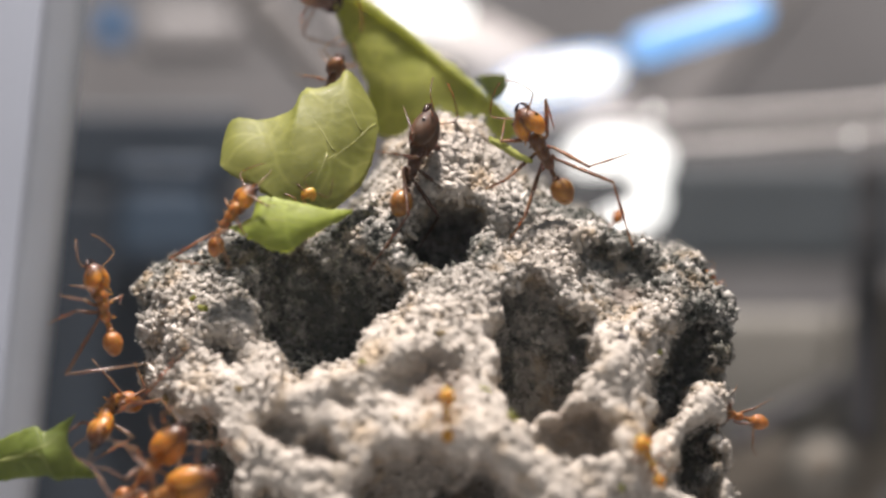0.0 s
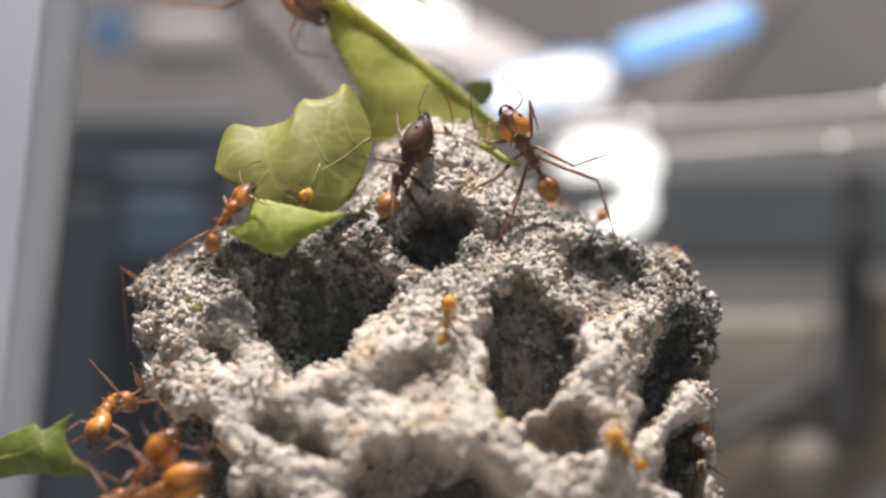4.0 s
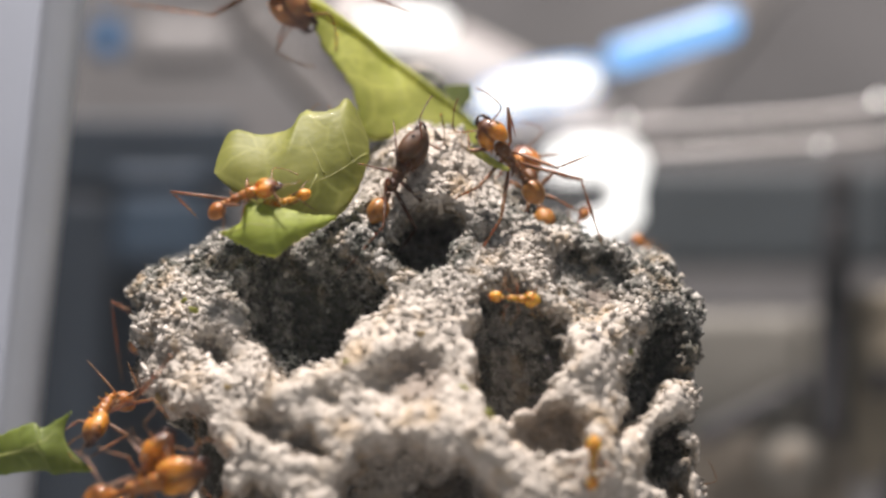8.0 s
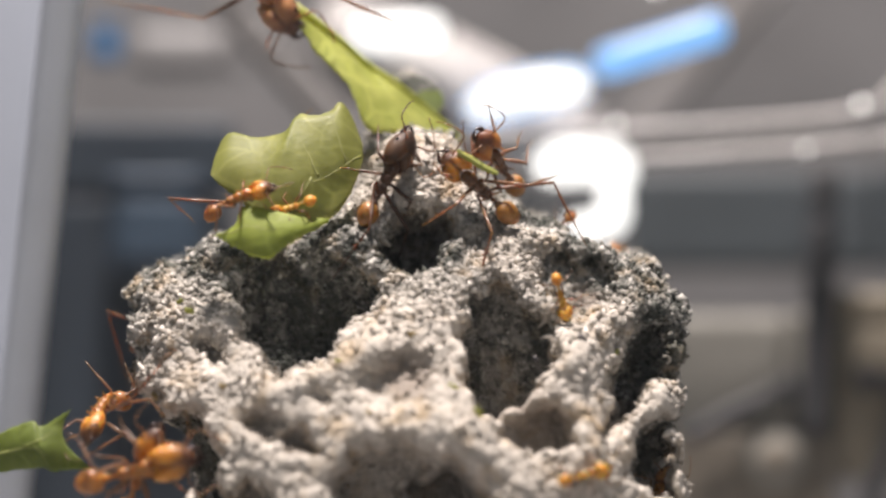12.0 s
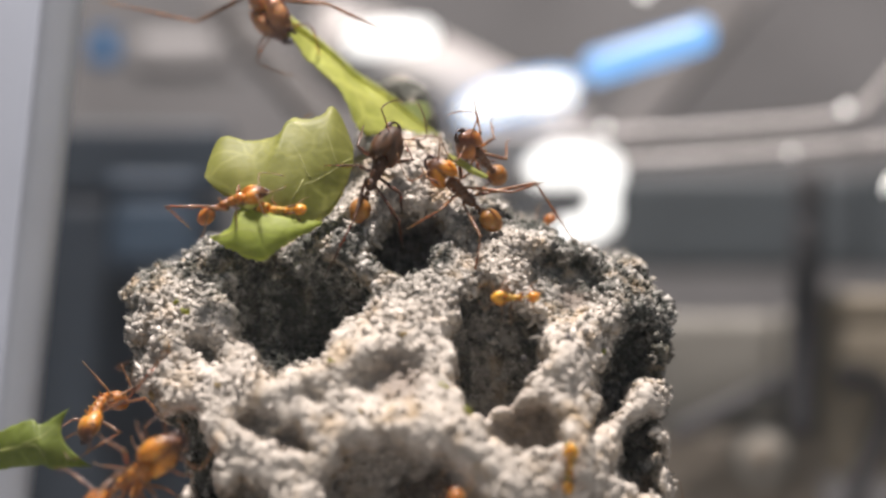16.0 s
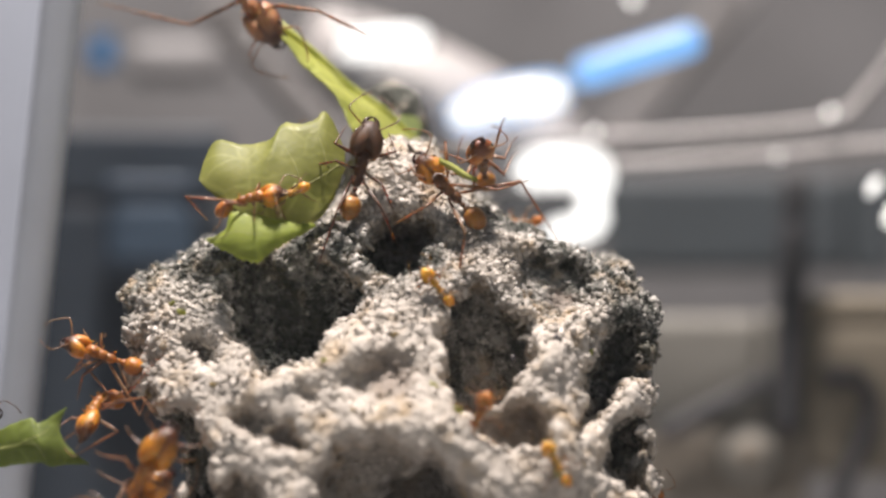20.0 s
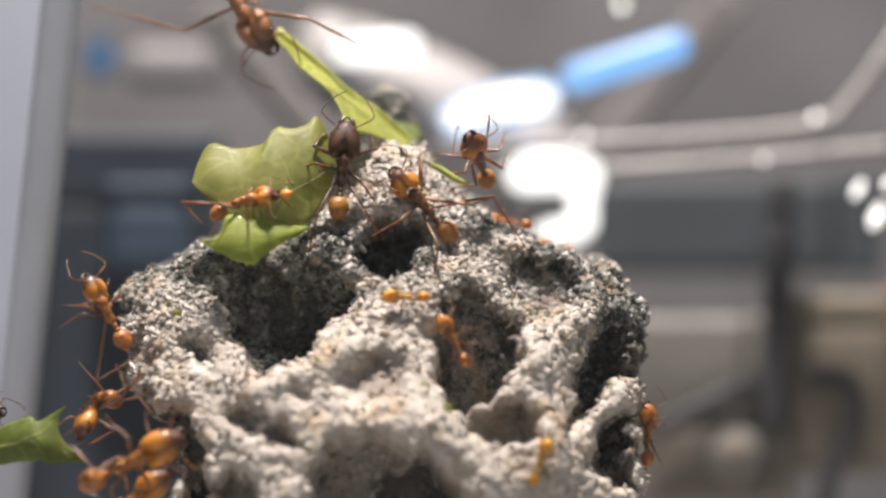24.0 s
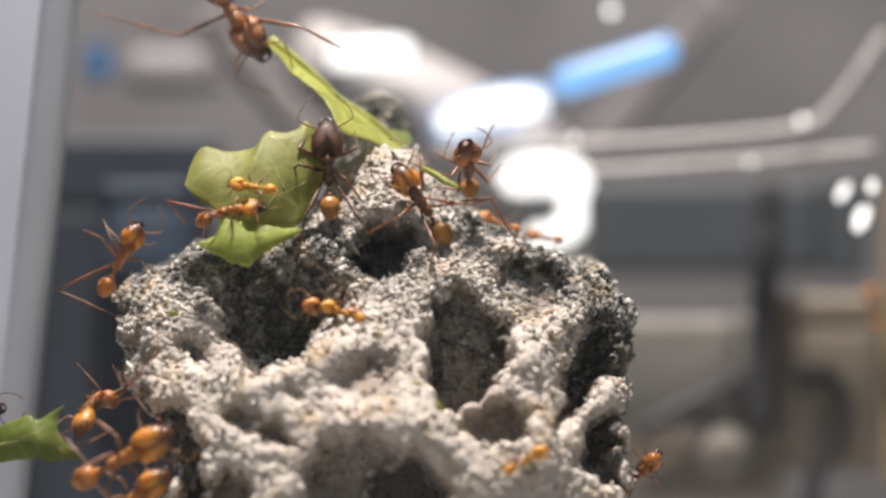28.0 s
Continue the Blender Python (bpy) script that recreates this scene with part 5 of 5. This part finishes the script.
slab("dark_upright", "dark upright pipe behind the container", "pipe", (28.6, 45.6, -3.54), (2.12, 1.49, 19.32), M_SLATE2, 1.0, 2)
slab("olive_box", "olive brown box behind the container", "box", (33.7, 49, -9.44), (8.57, 3.2, 13.54), M_TAUPE, 1.0)
slab("grey_box", "grey cardboard box behind the container", "box", (22.63, 49, -8.6), (11.74, 3.2, 8.57), M_GREY_BOX, 1.0)
slab("brown_box", "dark brown box low behind the container", "box", (23.62, 48, -15.65), (12.67, 3.21, 5.88), M_BROWN_BOX, 1.0)
slab("slanting_bar", "dark slanting bar behind the container", "bar", (22.77, 45, -11.16), (8.77, 0.98, 1.48), M_SLATE2, 0.6, -26)
slab("short_bar", "light grey slanting bar behind the container", "bar", (27.88, 46.8, -10.19), (4.67, 0.79, 0.84), M_GREY_LIGHT, 0.4, 48)
# added bar; its dark colour keeps the curved lamp's gap dark
slab("gap_bar", "dark grey bar added across the gap in the curved lamp", "bracket", (9.7, 43, 3.68), (5.8, 1.0, 1.3), M_TEAL_GREY, 0.4)
slab("ochre_card", "ochre card strip at the container's corner", "card", (37.95, 42, -5.91), (1.2, 1.5, 22), M_OCHRE, 0.4)
for name, label, c, rr, m in (("jar", "pale round jar lid behind the container", (25.46, 46, -14.51), 2.25, M_GREY_BOX),):
    root = thing(name, label, name, at=c)
    bm = bmesh.new()
    add_ball(bm, (0, 0, 0), (rr, rr * 0.6, rr), None, 20, 12)
    part("shell", bm, m, root)
    bm = bmesh.new()
    add_ball(bm, (0, -rr * 0.45, 0), (rr * 0.55, rr * 0.25, rr * 0.55), None, 16, 10)
    part("cap", bm, M_BROWN_BOX, root)
slab("room_wall", "grey mottled wall behind the table", "wall", (0, 112, 90), (460, 4, 240), M_WALL, 0.0, kind="structure")
slab("table_top", "plain grey table top under the ant container", "table", (0, -115, FLOOR_Z - 6), (460, 450, 7.9), M_TABLE, 1.0, kind="structure")


def housing():
    """White curved lamp housing behind the leaf."""
    root = thing("lamp_housing", "white curved plastic lamp housing behind the stone", "lamp housing", at=(-5.95, 52, 14.56))
    o = Vector((-5.95, 52, 14.56))
    bm = bmesh.new()
    line = smooth_line([(-6.89, 52, 15.35), (-1.86, 54, 13.96), (2.39, 54, 11.84), (7.06, 54, 9.08), (10.88, 54, 6.53)], 5)
    add_tube(bm, [p - o for p in line], [3.7 + 0.05 * k for k in range(len(line))], 14)
    part("shell", bm, M_WHITE, root)
    for k in (2, len(line) - 3):
        way = (line[k + 1] - line[k]).normalized()
        bm = bmesh.new()
        add_tube(bm, [line[k] - o - way * 0.4, line[k] - o + way * 0.4], [3.85 + 0.05 * k] * 2, 14)
        part("ring", bm, M_GREY_LIGHT, root)


housing()
# glowing blobs added in place of lamp reflections on the clear plastic
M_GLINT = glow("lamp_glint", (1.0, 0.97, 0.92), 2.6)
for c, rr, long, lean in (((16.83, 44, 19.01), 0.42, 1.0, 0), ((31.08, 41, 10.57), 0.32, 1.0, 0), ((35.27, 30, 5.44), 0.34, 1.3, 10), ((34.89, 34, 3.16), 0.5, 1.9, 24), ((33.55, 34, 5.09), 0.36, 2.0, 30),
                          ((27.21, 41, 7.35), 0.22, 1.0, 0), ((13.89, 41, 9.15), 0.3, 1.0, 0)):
    root = thing("glint_blob", "small glowing blob standing in for a lamp's reflection in the clear plastic", "lamp", "small lamps", at=c)
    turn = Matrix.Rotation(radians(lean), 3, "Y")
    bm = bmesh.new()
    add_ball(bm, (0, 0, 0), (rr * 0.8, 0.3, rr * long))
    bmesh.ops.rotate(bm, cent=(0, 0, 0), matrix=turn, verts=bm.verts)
    part("glow_blob", bm, M_GLINT, root)
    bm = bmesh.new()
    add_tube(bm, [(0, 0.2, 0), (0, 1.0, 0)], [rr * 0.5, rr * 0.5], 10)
    part("blob_stub", bm, M_GREY, root)
HOSE = thing("hose", "dark bent hose hanging behind the container", "hose", at=(31.69, 46.8, -8.84))
for name, pts, rr in (("tube", [(31.9, 46.8, -8.97), (33.51, 46.8, -8.8), (34.64, 46.8, -10.7), (34.03, 46.8, -13.84), (32.55, 46.8, -16.87), (32.12, 46.8, -21.64)], 0.75), ("collar", [(31.26, 46.8, -9.14), (32.21, 46.8, -8.88)], 0.95)):
    bm = bmesh.new()
    line = smooth_line(pts, 4)
    add_tube(bm, [p - Vector((31.69, 46.8, -8.84)) for p in line], [rr] * len(line), 10)
    part(name, bm, M_HOSE, HOSE)


# ---------------------------------------------------------------- motion
def motions():
    for root, rows in MOVES:
        walk(root, [(t, stance(x, y, z, *r)) for t, x, y, z, *r in rows])
    for legs, steps, swing, pace, k in STEPS:
        gait(legs, steps, swing, pace, k)
    for legs, rows, ref, own, late in PLANTED:                 # feet stay put while the body turns
        for lg, hip, i, sy in legs:
            keys = []
            for row in rows:
                t, heading = row[0], row[4]
                turn = -0.75 * (heading - own.get((i, sy), ref)) + late.get((i, sy), 0) * min(1, max(0, (t - 8) / 6))
                keys.append((t, turn))
                if 8 < t < 27:                                 # a small step between two stands
                    keys.append((t + 0.35, turn + (7 if (i + (sy > 0)) % 2 else -7)))
                    keys.append((t + 0.8, turn))
            keys = [k for n, k in enumerate(keys) if n == 0 or k[0] > max(q[0] for q in keys[:n])]
            walk(lg, [(t, pose(hip.x * MM, hip.y * MM, hip.z * MM, 0, 0, a)) for t, a in keys])
    rng = random.Random(77)
    for ob, base, sy in FEELERS:                               # feelers that never rest
        t, rows = 0.0, []
        while t < 28.0:
            rows.append((t, rng.uniform(-16, 16), rng.uniform(-12, 12)))
            t += rng.uniform(0.5, 1.2)
        rows.append((28.0, 0.0, 0.0))
        b = Matrix.Translation(base * MM)
        walk(ob, [(t, b @ pose(0, 0, 0, 0, e, a) @ b.inverted()) for t, a, e in rows])
    home = LEANING.location.copy()
    walk(LEANING, [(t, Matrix.Translation(home + Vector((x, 0, z)) * MM) @ Matrix.Rotation(radians(turn), 4, "Y")) for t, x, z, turn in ((0, -0.35, -0.1, -8), (3, -0.35, -0.1, -6.5), (5.5, -0.3, -0.1, -1.5), (10, 0, 0, 0), (15, -0.1, 0.1, 0), (20, -0.2, 0.15, 0.5), (28, -0.6, 0.25, 1.5))])
    axis = Vector((4.45, 0, 7.3)) - Vector((-6.46, 0, 15.7))
    axis.normalize()
    rows = []
    across = Vector((-axis.z, 0, axis.x))
    for t, x, y, z, angle, lean, swing in ((0, -6.46, 10, 15.7, 0, 0, 0), (3, -6.6, 9.8, 15.65, 8, 0, 3), (8, -7.15, 9, 15.5, 32, -0.5, 13), (11, -7.67, 8.5, 15.45, 50, -0.5, 18), (14.5, -7.93, 8.3, 15.31, 58, 0, 18), (17, -8.1, 8.3, 15.08, 62, 0.5, 16), (20, -7.95, 8.3, 15.03, 66, 2, 14), (25, -7.7, 8.5, 15.0, 71, 1.5, 6), (28, -7.8, 8.5, 14.85, 72, 1.5, 5)):
        rows.append((t, Matrix.Translation((x * MM, y * MM, z * MM)) @ Matrix.Rotation(radians(lean), 4, "Y") @ Matrix.Rotation(radians(swing), 4, across) @ Matrix.Rotation(radians(-angle), 4, axis)))
    walk(LEAF_TURNING, rows)


motions()
